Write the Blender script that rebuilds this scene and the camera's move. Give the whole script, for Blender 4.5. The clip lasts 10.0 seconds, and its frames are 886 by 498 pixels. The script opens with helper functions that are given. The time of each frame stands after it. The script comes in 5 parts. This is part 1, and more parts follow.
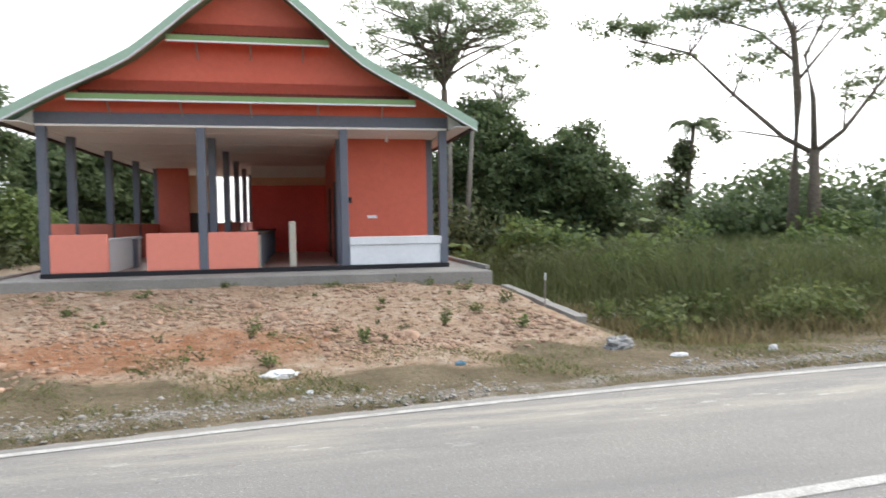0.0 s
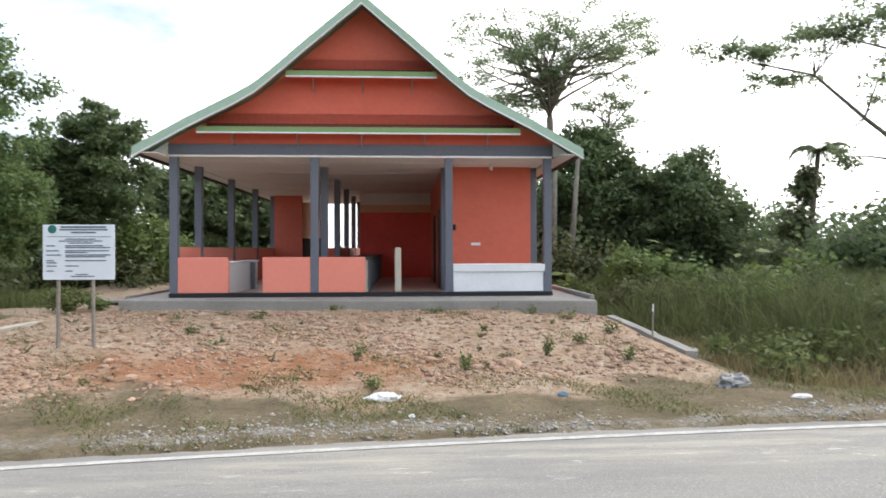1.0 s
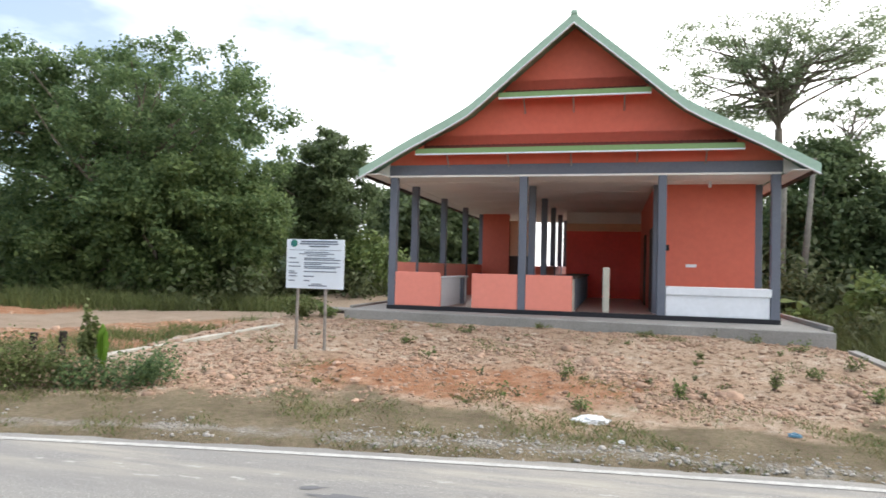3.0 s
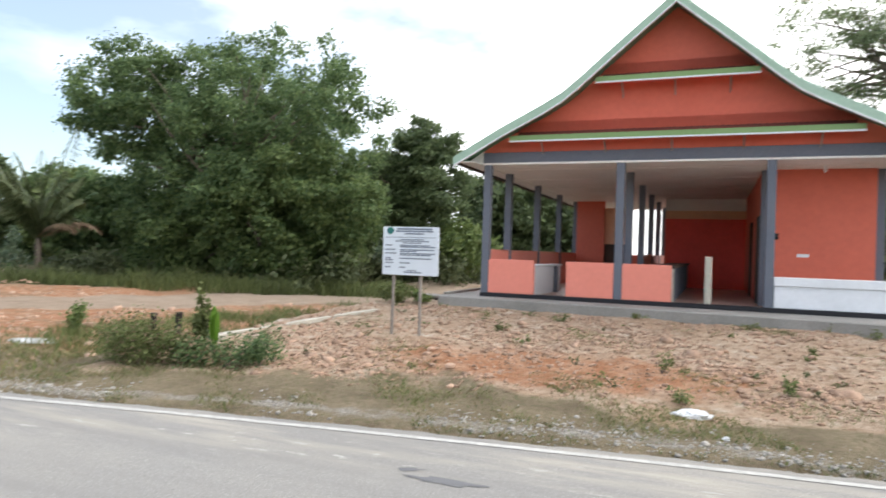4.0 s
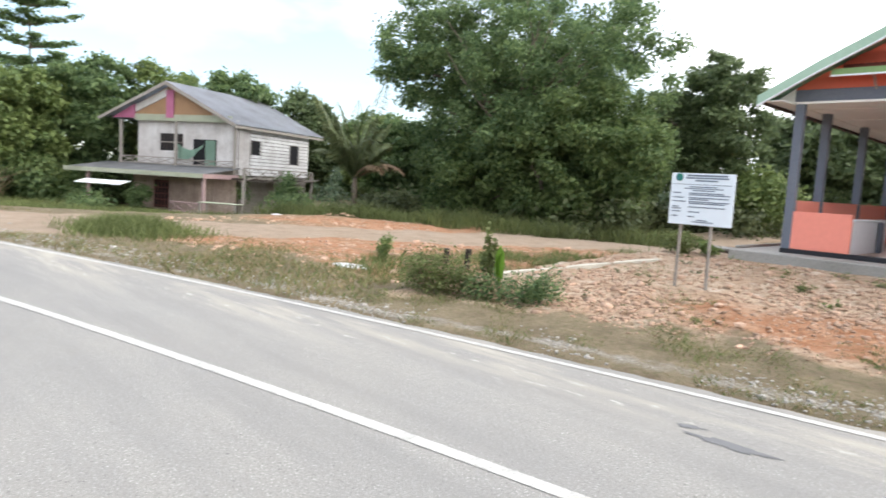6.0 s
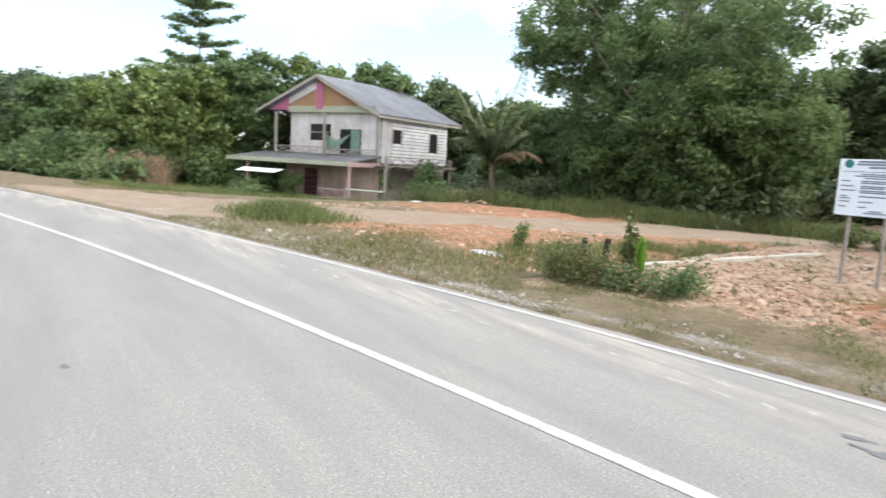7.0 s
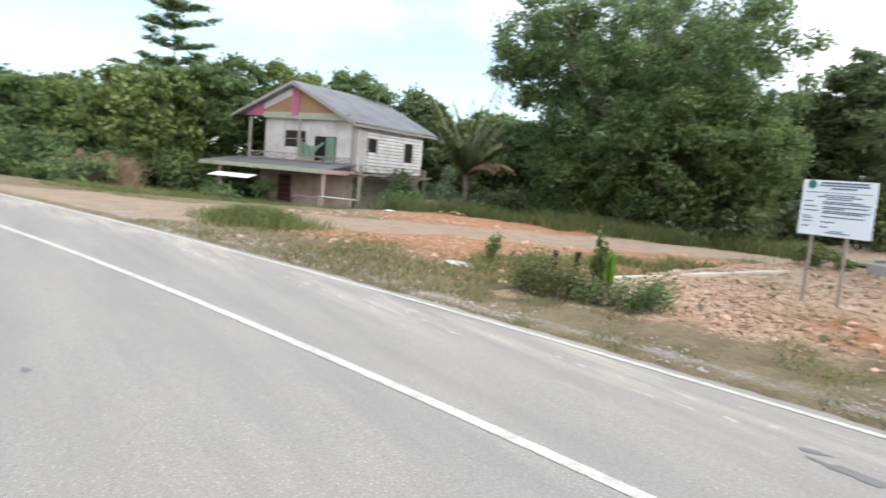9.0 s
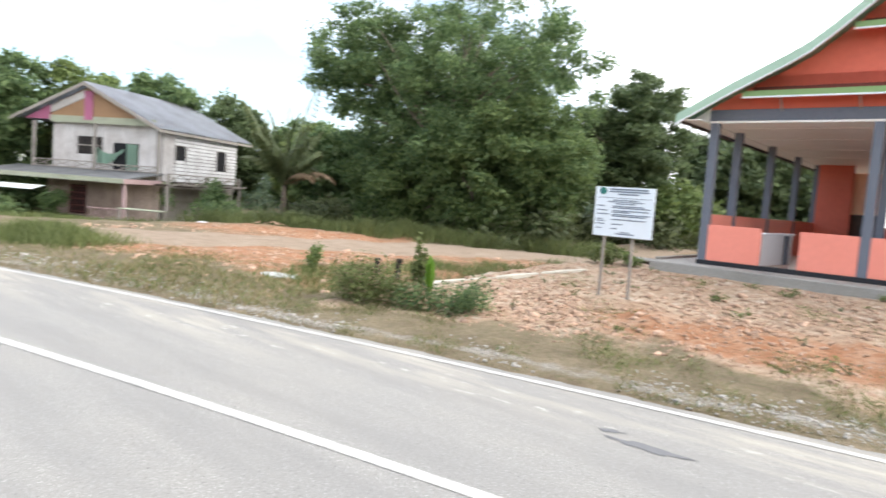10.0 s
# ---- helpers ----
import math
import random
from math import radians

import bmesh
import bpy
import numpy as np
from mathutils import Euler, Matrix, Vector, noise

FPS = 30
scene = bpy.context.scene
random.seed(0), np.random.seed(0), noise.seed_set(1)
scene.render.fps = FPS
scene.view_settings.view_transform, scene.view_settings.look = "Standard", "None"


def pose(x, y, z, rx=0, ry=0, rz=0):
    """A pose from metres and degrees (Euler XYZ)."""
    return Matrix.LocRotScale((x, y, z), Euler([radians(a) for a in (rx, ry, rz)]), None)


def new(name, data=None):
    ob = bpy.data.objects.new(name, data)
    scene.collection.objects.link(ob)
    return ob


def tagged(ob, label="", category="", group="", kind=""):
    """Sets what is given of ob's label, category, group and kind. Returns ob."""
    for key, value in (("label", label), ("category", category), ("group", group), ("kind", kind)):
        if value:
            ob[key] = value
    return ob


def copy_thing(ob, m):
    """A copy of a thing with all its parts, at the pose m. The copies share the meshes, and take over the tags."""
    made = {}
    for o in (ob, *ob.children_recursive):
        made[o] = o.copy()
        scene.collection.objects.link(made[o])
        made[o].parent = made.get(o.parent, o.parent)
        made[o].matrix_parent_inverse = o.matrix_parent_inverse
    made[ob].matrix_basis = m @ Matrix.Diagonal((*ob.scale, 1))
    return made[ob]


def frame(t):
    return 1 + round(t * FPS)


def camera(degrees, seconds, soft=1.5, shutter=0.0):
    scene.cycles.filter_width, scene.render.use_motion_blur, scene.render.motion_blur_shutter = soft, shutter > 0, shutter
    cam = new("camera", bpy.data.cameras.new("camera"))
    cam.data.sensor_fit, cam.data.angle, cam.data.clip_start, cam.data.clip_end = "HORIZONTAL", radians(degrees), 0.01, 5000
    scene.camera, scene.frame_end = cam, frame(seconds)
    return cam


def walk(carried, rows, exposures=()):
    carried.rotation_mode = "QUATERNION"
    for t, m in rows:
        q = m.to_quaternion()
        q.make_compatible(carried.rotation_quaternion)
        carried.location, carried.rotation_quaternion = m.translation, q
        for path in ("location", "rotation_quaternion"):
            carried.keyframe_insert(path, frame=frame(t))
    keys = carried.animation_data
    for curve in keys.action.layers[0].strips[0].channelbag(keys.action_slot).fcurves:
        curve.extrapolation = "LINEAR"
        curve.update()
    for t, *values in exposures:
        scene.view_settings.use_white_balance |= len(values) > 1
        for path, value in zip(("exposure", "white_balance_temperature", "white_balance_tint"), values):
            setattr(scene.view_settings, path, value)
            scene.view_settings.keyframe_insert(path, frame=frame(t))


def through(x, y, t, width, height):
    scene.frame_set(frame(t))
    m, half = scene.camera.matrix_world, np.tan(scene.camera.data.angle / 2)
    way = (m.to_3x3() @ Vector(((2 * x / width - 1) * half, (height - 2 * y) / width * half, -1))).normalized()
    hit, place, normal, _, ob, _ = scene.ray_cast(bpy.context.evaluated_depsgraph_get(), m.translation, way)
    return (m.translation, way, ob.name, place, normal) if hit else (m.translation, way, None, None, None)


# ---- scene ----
cam = camera(67.07, 10.0, soft=1.6, shutter=0.5)
ROWS = [
    (0.0, 0.060, 0.400, 1.600, 87.58, 0.92, -11.93),
    (0.5, 0.057, 0.387, 1.601, 88.88, 0.69, -7.00),
    (1.0, 0.053, 0.373, 1.601, 90.01, 0.14, -3.11),
    (1.5, 0.050, 0.360, 1.602, 91.08, -0.06, -0.76),
    (2.0, 0.030, 0.352, 1.601, 91.59, -0.36, 3.71),
    (2.5, 0.010, 0.345, 1.600, 91.16, -1.00, 9.98),
    (2.7, 0.002, 0.340, 1.600, 91.25, -1.18, 11.98),
    (3.8, -0.042, 0.315, 1.600, 90.69, -1.73, 19.86),
    (4.0, -0.050, 0.310, 1.600, 90.11, -1.80, 22.04),
    (4.5, -0.060, 0.297, 1.601, 87.74, -2.33, 27.92),
    (5.0, -0.070, 0.283, 1.601, 86.22, -3.22, 33.36),
    (5.5, -0.080, 0.270, 1.602, 85.07, -3.56, 40.20),
    (5.7, -0.083, 0.267, 1.601, 84.78, -3.49, 42.41),
    (6.8, -0.097, 0.253, 1.599, 82.87, -3.18, 54.89),
    (7.0, -0.100, 0.250, 1.598, 82.59, -3.22, 57.29),
    (7.5, -0.095, 0.240, 1.598, 82.19, -4.00, 63.04),
    (8.0, -0.090, 0.230, 1.597, 81.87, -3.66, 67.07),
    (8.5, -0.080, 0.235, 1.599, 82.55, -4.36, 62.69),
    (9.0, -0.070, 0.240, 1.600, 83.60, -4.76, 55.14),
    (9.5, -0.055, 0.235, 1.604, 84.56, -4.56, 47.86),
    (10.0, -0.040, 0.230, 1.608, 85.52, -4.25, 39.83),
]
EXPOSURES = [(0.0, 1.01), (1.0, 1.01), (2.0, 1.01), (2.5, 1.04), (4.0, 1.11), (4.5, 0.71), (5.0, 0.81), (5.5, 1.36), (7.0, 1.37), (7.5, 1.21), (8.0, 0.91), (8.5, 0.91), (9.0, 1.24), (9.5, 1.47), (10.0, 1.51)]
walk(cam, [(t, pose(x, y, z, rx, ry, rz)) for t, x, y, z, rx, ry, rz in ROWS], EXPOSURES)

# ---- light ----
SUN_EL, SUN_AZ = 32.0, 62.0    # degrees above the horizon; degrees clockwise from +y
world = bpy.data.worlds.new("overcast_sky")
scene.world = world
world.use_nodes = True
wn, wl = world.node_tree.nodes, world.node_tree.links
wn.clear()
w_out = wn.new("ShaderNodeOutputWorld")
w_bg = wn.new("ShaderNodeBackground")
w_sky = wn.new("ShaderNodeTexSky")
w_sky.sky_type, w_sky.sun_disc = "NISHITA", False
w_sky.sun_elevation, w_sky.sun_rotation = radians(SUN_EL), radians(SUN_AZ)
w_co = wn.new("ShaderNodeTexCoord")
w_map = wn.new("ShaderNodeMapping")
w_map.inputs["Scale"].default_value = (1.0, 1.0, 2.6)
w_noise = wn.new("ShaderNodeTexNoise")
w_noise.inputs["Scale"].default_value, w_noise.inputs["Detail"].default_value = 2.2, 6.0
w_ramp = wn.new("ShaderNodeValToRGB")
w_ramp.color_ramp.elements[0].position, w_ramp.color_ramp.elements[1].position = 0.40, 0.58
w_ramp.color_ramp.elements[0].color = (0.22, 0.22, 0.22, 1)
w_mix = wn.new("ShaderNodeMix")
w_mix.data_type = "RGBA"
w_mix.inputs[7].default_value = (12.5, 12.6, 12.9, 1)
w_bg.inputs["Strength"].default_value = 0.1
wl.new(w_co.outputs["Generated"], w_map.inputs["Vector"])
wl.new(w_map.outputs[0], w_noise.inputs["Vector"])
w_dot, w_add = wn.new("ShaderNodeVectorMath"), wn.new("ShaderNodeMath")
w_dot.operation, w_add.operation = "DOT_PRODUCT", "MULTIPLY_ADD"
w_dot.inputs[1].default_value = (0.75, 0.55, 0.1)    # thicker cloud towards the hidden sun
w_add.inputs[1].default_value = 0.2
wl.new(w_co.outputs["Generated"], w_dot.inputs[0])
wl.new(w_dot.outputs["Value"], w_add.inputs[0])
wl.new(w_noise.outputs[0], w_add.inputs[2])
wl.new(w_add.outputs[0], w_ramp.inputs[0])
wl.new(w_ramp.outputs[0], w_mix.inputs[0])
w_side, w_range, w_tone = wn.new("ShaderNodeVectorMath"), wn.new("ShaderNodeMapRange"), wn.new("ShaderNodeMix")
w_side.operation, w_tone.data_type = "DOT_PRODUCT", "RGBA"
w_side.inputs[1].default_value = (1.0, 0.1, 0.15)    # clouds are brighter on the sun's side
w_range.inputs[1].default_value, w_range.inputs[2].default_value = -0.85, 0.05
w_tone.inputs[6].default_value, w_tone.inputs[7].default_value = (5.2, 6.2, 7.6, 1), (13.2, 13.2, 13.4, 1)
wl.new(w_co.outputs["Generated"], w_side.inputs[0])
wl.new(w_side.outputs["Value"], w_range.inputs[0])
wl.new(w_range.outputs[0], w_tone.inputs[0])
wl.new(w_tone.outputs[2], w_mix.inputs[7])
wl.new(w_sky.outputs[0], w_mix.inputs[6])
wl.new(w_mix.outputs[2], w_bg.inputs["Color"])
wl.new(w_bg.outputs[0], w_out.inputs[0])
sun = new("sun", bpy.data.lights.new("sun", "SUN"))
sun.data.energy, sun.data.angle, sun.data.color = 0.6, radians(16), (1.0, 0.95, 0.87)
sun.matrix_world = pose(0, 0, 40, 90 - SUN_EL, 0, 180 - SUN_AZ)


# ---- small tools ----
def mesh_of(bm, name):
    me = bpy.data.meshes.new(name)
    bm.to_mesh(me)
    bm.free()
    return me


def part(name, bm, material, parent=None, label="", smooth=False):
    """Links a bmesh as one mesh object, under a thing where parent is given."""
    me = mesh_of(bm, name) if isinstance(bm, bmesh.types.BMesh) else bm
    ob = new(name, me)
    if material:
        me.materials.append(material)
    if smooth:
        me.polygons.foreach_set("use_smooth", [True] * len(me.polygons))
    if parent:
        ob.parent = parent
    if label:
        tagged(ob, label)
    return ob


def thing(name, label, category, at=(0, 0, 0), group="", turn=0.0):
    ob = new(name)
    ob.empty_display_size = 0.2
    ob.location = at
    ob.rotation_euler = (0, 0, turn)
    return tagged(ob, label, category, group)


def box(bm, x0, x1, y0, y1, z0, z1, bevel=0.0):
    """Adds a box, with worn edges where bevel is given."""
    r = bmesh.ops.create_cube(bm, size=1.0)
    vs = r["verts"]
    for v in vs:
        v.co = Vector((x0 + (v.co.x + 0.5) * (x1 - x0), y0 + (v.co.y + 0.5) * (y1 - y0), z0 + (v.co.z + 0.5) * (z1 - z0)))
    if bevel:
        es = {e for v in vs for e in v.link_edges}
        bmesh.ops.bevel(bm, geom=list(es), offset=bevel, segments=1, affect="EDGES")
    return bm


def boxed(x0, x1, y0, y1, z0, z1, bevel=0.0):
    return box(bmesh.new(), x0, x1, y0, y1, z0, z1, bevel)


def tube(bm, points, radii, sides=8):
    """Adds a tapered tube through the points."""
    rings = []
    for i, p in enumerate(points):
        p = Vector(p)
        d = Vector(points[min(i + 1, len(points) - 1)]) - Vector(points[max(i - 1, 0)])
        q = d.to_track_quat("Z", "Y")
        rings.append([bm.verts.new(p + q @ Vector((radii[i] * math.cos(a), radii[i] * math.sin(a), 0)))
                      for a in (2 * math.pi * k / sides for k in range(sides))])
    for a, b in zip(rings, rings[1:]):
        for k in range(sides):
            bm.faces.new((a[k], a[(k + 1) % sides], b[(k + 1) % sides], b[k]))
    bm.faces.new(rings[0][::-1])
    bm.faces.new(rings[-1])
    return bm


def prism(bm, outline, y0, y1):
    """Adds an outline of (x, z) drawn out from y0 to y1."""
    a = [bm.verts.new((x, y0, z)) for x, z in outline]
    b = [bm.verts.new((x, y1, z)) for x, z in outline]
    n = len(outline)
    bm.faces.new(a)
    bm.faces.new(b[::-1])
    for i in range(n):
        bm.faces.new((a[i], b[i], b[(i + 1) % n], a[(i + 1) % n]))
    bmesh.ops.recalc_face_normals(bm, faces=bm.faces[:])
    return bm


def quick_mesh(name, verts, faces):
    """A mesh from arrays of quads, fast."""
    me = bpy.data.meshes.new(name)
    n, m = len(verts), len(faces)
    me.vertices.add(n)
    me.vertices.foreach_set("co", np.asarray(verts, np.float32).ravel())
    k = faces.shape[1]
    me.loops.add(m * k)
    me.loops.foreach_set("vertex_index", np.asarray(faces, np.int32).ravel())
    me.polygons.add(m)
    me.polygons.foreach_set("loop_start", np.arange(0, m * k, k, dtype=np.int32))
    me.update(calc_edges=True)
    return me


# ---- materials ----
def material(name, colour, rough=0.8, metal=0.0, grain=40.0, stain=1.5, vary=0.12, spots=0.18, bump=0.15, tint=None, spec=0.3, island=0.0):
    """A surface with fine grain and wider stains. colour: base; tint: the colour of the stains."""
    m = bpy.data.materials.new(name)
    m.use_nodes = True
    nt = m.node_tree
    n, l = nt.nodes, nt.links
    b = n["Principled BSDF"]
    b.inputs["Roughness"].default_value, b.inputs["Metallic"].default_value = rough, metal
    b.inputs["Specular IOR Level"].default_value = spec
    co = n.new("ShaderNodeTexCoord")
    fine, wide = n.new("ShaderNodeTexNoise"), n.new("ShaderNodeTexNoise")
    fine.inputs["Scale"].default_value, fine.inputs["Detail"].default_value = grain, 4
    wide.inputs["Scale"].default_value, wide.inputs["Detail"].default_value, wide.inputs["Roughness"].default_value = stain, 7, 0.65
    for t in (fine, wide):
        l.new(co.outputs["Object"], t.inputs["Vector"])
    ramp = n.new("ShaderNodeValToRGB")
    ramp.color_ramp.elements[0].position, ramp.color_ramp.elements[1].position = 0.42, 0.72
    l.new(wide.outputs[0], ramp.inputs[0])
    mix = n.new("ShaderNodeMix")
    mix.data_type = "RGBA"
    mix.inputs[6].default_value = (*colour, 1)
    t = tint or tuple(c * 0.55 for c in colour)
    mix.inputs[7].default_value = (*t, 1)
    f = n.new("ShaderNodeMath")
    f.operation = "MULTIPLY"
    f.inputs[1].default_value = spots
    l.new(ramp.outputs[0], f.inputs[0])
    l.new(f.outputs[0], mix.inputs[0])
    hsv = n.new("ShaderNodeHueSaturation")
    mr = n.new("ShaderNodeMapRange")
    mr.inputs[3].default_value, mr.inputs[4].default_value = 1 - vary, 1 + vary
    l.new(fine.outputs[0], mr.inputs[0])
    mr.inputs[1].default_value, mr.inputs[2].default_value = 0.3, 0.7
    last = mr.outputs[0]
    if island:
        geo, obj = n.new("ShaderNodeNewGeometry"), n.new("ShaderNodeObjectInfo")
        s = n.new("ShaderNodeMath")
        s.operation = "ADD"
        l.new(geo.outputs["Random Per Island"], s.inputs[0])
        l.new(obj.outputs["Random"], s.inputs[1])
        m2 = n.new("ShaderNodeMapRange")
        m2.inputs[2].default_value = 2.0
        m2.inputs[3].default_value, m2.inputs[4].default_value = 1 - island, 1 + island
        l.new(s.outputs[0], m2.inputs[0])
        p = n.new("ShaderNodeMath")
        p.operation = "MULTIPLY"
        l.new(last, p.inputs[0])
        l.new(m2.outputs[0], p.inputs[1])
        last = p.outputs[0]
    l.new(last, hsv.inputs["Value"])
    l.new(mix.outputs[2], hsv.inputs["Color"])
    l.new(hsv.outputs[0], b.inputs["Base Color"])
    bp = n.new("ShaderNodeBump")
    bp.inputs["Strength"].default_value, bp.inputs["Distance"].default_value = bump, 0.02
    l.new(fine.outputs[0], bp.inputs["Height"])
    l.new(bp.outputs[0], b.inputs["Normal"])
    return m


def leaf_material(name, dark, light, rough=0.5, through=0.4, vary=0.5):
    """Leaves: a colour for each leaf between two greens, letting some light through."""
    m = bpy.data.materials.new(name)
    m.use_nodes = True
    n, l = m.node_tree.nodes, m.node_tree.links
    b = n["Principled BSDF"]
    geo = n.new("ShaderNodeNewGeometry")
    ramp = n.new("ShaderNodeValToRGB")
    ramp.color_ramp.elements[0].position, ramp.color_ramp.elements[1].position = 0.2, 0.8
    ramp.color_ramp.elements[0].color, ramp.color_ramp.elements[1].color = (*dark, 1), (*light, 1)
    co, tex = n.new("ShaderNodeTexCoord"), n.new("ShaderNodeTexNoise")
    tex.inputs["Scale"].default_value = 0.55
    l.new(co.outputs["Object"], tex.inputs["Vector"])
    mx = n.new("ShaderNodeMix")
    mx.inputs[0].default_value = vary
    l.new(geo.outputs["Random Per Island"], mx.inputs[3])
    l.new(tex.outputs[0], mx.inputs[2])
    l.new(mx.outputs[0], ramp.inputs[0])
    l.new(ramp.outputs[0], b.inputs["Base Color"])
    b.inputs["Roughness"].default_value = rough
    b.inputs["Specular IOR Level"].default_value = 0.25
    tr, ms = n.new("ShaderNodeBsdfTranslucent"), n.new("ShaderNodeMixShader")
    l.new(ramp.outputs[0], tr.inputs["Color"])
    ms.inputs[0].default_value = through
    l.new(b.outputs[0], ms.inputs[1])
    l.new(tr.outputs[0], ms.inputs[2])
    l.new(ms.outputs[0], n["Material Output"].inputs["Surface"])
    return m


M_ORANGE = material("orange_paint", (0.64, 0.155, 0.10), 0.6, grain=9, stain=0.7, vary=0.04, spots=0.3, bump=0.05, tint=(0.5, 0.09, 0.045))
M_SALMON = material("salmon_paint", (0.78, 0.265, 0.20), 0.6, grain=9, stain=0.9, vary=0.03, spots=0.2, bump=0.05, tint=(0.7, 0.2, 0.12))
# tan of the wall band; on the stall panel it paints daylight from the rear
M_TAN_LITPANEL = material("tan_band_and_lit_panel", (0.82, 0.5, 0.32), 0.6, grain=9, stain=0.8, vary=0.05, spots=0.2, bump=0.05)
M_RED = material("deep_red_paint", (0.82, 0.1, 0.075), 0.6, grain=9, stain=0.8, vary=0.05, spots=0.3, bump=0.05)
M_SLATE = material("slate_blue_paint", (0.13, 0.145, 0.18), 0.55, grain=25, stain=1.2, vary=0.08, spots=0.25, bump=0.06, tint=(0.2, 0.2, 0.21))
M_BLACK = material("black_plinth_paint", (0.018, 0.018, 0.022), 0.5, grain=20, stain=2, vary=0.1)
M_WHITE = material("white_paint", (0.78, 0.80, 0.83), 0.6, grain=12, stain=1.2, vary=0.03, spots=0.25, bump=0.04, tint=(0.5, 0.5, 0.5))
M_CEIL = material("white_ceiling_board", (0.82, 0.8, 0.77), 0.75, grain=12, stain=0.6, vary=0.03, spots=0.35, bump=0.04, tint=(0.62, 0.57, 0.52))
M_MINT = material("pale_green_paint", (0.36, 0.5, 0.4), 0.5, grain=18, stain=1.0, vary=0.06, spots=0.4, bump=0.05, tint=(0.24, 0.36, 0.26))
M_GREEN = material("leaf_green_paint", (0.2, 0.31, 0.13), 0.5, grain=18, stain=1.0, vary=0.06, spots=0.35, bump=0.05, tint=(0.16, 0.3, 0.09))
M_ROOF = material("green_roof_sheet", (0.12, 0.26, 0.16), 0.45, 0.2, grain=15, stain=0.5, vary=0.08)
M_CONC = material("grey_concrete", (0.30, 0.29, 0.27), 0.9, grain=35, stain=0.9, vary=0.14, spots=0.6, bump=0.3, tint=(0.17, 0.165, 0.15))
M_PALECONC = material("pale_concrete", (0.52, 0.49, 0.42), 0.9, grain=30, stain=1.3, vary=0.15, spots=0.5, bump=0.35, tint=(0.28, 0.25, 0.2))
M_FLOOR = material("red_floor_cement", (0.52, 0.38, 0.33), 0.35, grain=12, stain=0.8, vary=0.08, spots=0.4)
M_LINE = material("road_line_paint", (0.5, 0.49, 0.46), 0.7, grain=70, stain=7, vary=0.25, spots=0.85, tint=(0.3, 0.29, 0.27))
M_BARK = material("grey_bark", (0.16, 0.13, 0.10), 0.9, grain=14, stain=2.5, vary=0.3, spots=0.5, bump=0.6)
M_WOOD = material("weathered_board", (0.30, 0.275, 0.25), 0.85, grain=22, stain=1.3, vary=0.2, spots=0.5, bump=0.3, tint=(0.2, 0.165, 0.14), island=0.14)
M_WHITEWOOD = material("whitewashed_board", (0.66, 0.66, 0.66), 0.85, grain=22, stain=1.3, vary=0.12, spots=0.5, bump=0.3, tint=(0.3, 0.28, 0.26), island=0.1)
M_BROWNWOOD = material("brown_plank", (0.47, 0.375, 0.32), 0.85, grain=22, stain=1.3, vary=0.2, spots=0.5, bump=0.3, tint=(0.16, 0.1, 0.075), island=0.14)
M_ZINC = material("zinc_roofing", (0.40, 0.42, 0.46), 0.5, 0.3, grain=10, stain=0.6, vary=0.08, spots=0.5, tint=(0.2, 0.19, 0.19))
M_OLDZINC = material("old_dark_zinc", (0.13, 0.135, 0.14), 0.7, 0.2, grain=14, stain=0.8, vary=0.15, spots=0.6, tint=(0.22, 0.22, 0.23))
M_DARK = material("dark_opening", (0.012, 0.012, 0.014), 0.7, grain=8)
L_BROAD = leaf_material("broad_leaves", (0.07, 0.125, 0.058), (0.23, 0.31, 0.13), through=0.55)
L_DARK = leaf_material("dark_leaves", (0.075, 0.112, 0.058), (0.19, 0.245, 0.11), through=0.5)
L_LIGHT = leaf_material("young_leaves", (0.09, 0.14, 0.05), (0.24, 0.3, 0.1))
L_MID = leaf_material("mid_green_leaves", (0.066, 0.115, 0.046), (0.205, 0.265, 0.098), through=0.5)
# paler, bluer greens: the air haze over far trees is in the leaf colour
L_HAZE = leaf_material("hazed_far_leaves", (0.075, 0.115, 0.075), (0.185, 0.24, 0.14), through=0.5)
L_GRASS = leaf_material("grass_blades", (0.08, 0.105, 0.036), (0.21, 0.245, 0.092), 0.6)
L_DRY = leaf_material("dry_grass_blades", (0.14, 0.115, 0.055), (0.31, 0.255, 0.135), 0.7)
M_BROWNRED = material("brown_red_board", (0.13, 0.04, 0.03), 0.7, grain=14, stain=1.2)
M_DARKWOOD = material("dark_old_wood", (0.075, 0.058, 0.048), 0.85, grain=20, stain=1.0, vary=0.2, spots=0.4)
M_PALEWOOD = material("pale_grey_board", (0.56, 0.54, 0.53), 0.85, grain=24, stain=0.9, vary=0.16, spots=0.6, bump=0.3, tint=(0.26, 0.22, 0.2), island=0.12)
M_GREYWOOD = material("grey_stake_wood", (0.25, 0.225, 0.2), 0.9, grain=24, stain=3, vary=0.2, spots=0.5)
M_PALEPINK = material("faded_pink_paint", (0.42, 0.29, 0.29), 0.8, grain=20, stain=1.2, vary=0.12, spots=0.5, tint=(0.33, 0.27, 0.25))
M_PINK = material("magenta_paint", (0.42, 0.14, 0.24), 0.75, grain=20, stain=1.5, vary=0.1, spots=0.4)
M_PINKWOOD = material("dull_red_wood", (0.22, 0.09, 0.085), 0.8, grain=20, stain=1.5)
M_TAN = material("tan_paint", (0.33, 0.2, 0.115), 0.8, grain=20, stain=0.8, vary=0.12, spots=0.4)
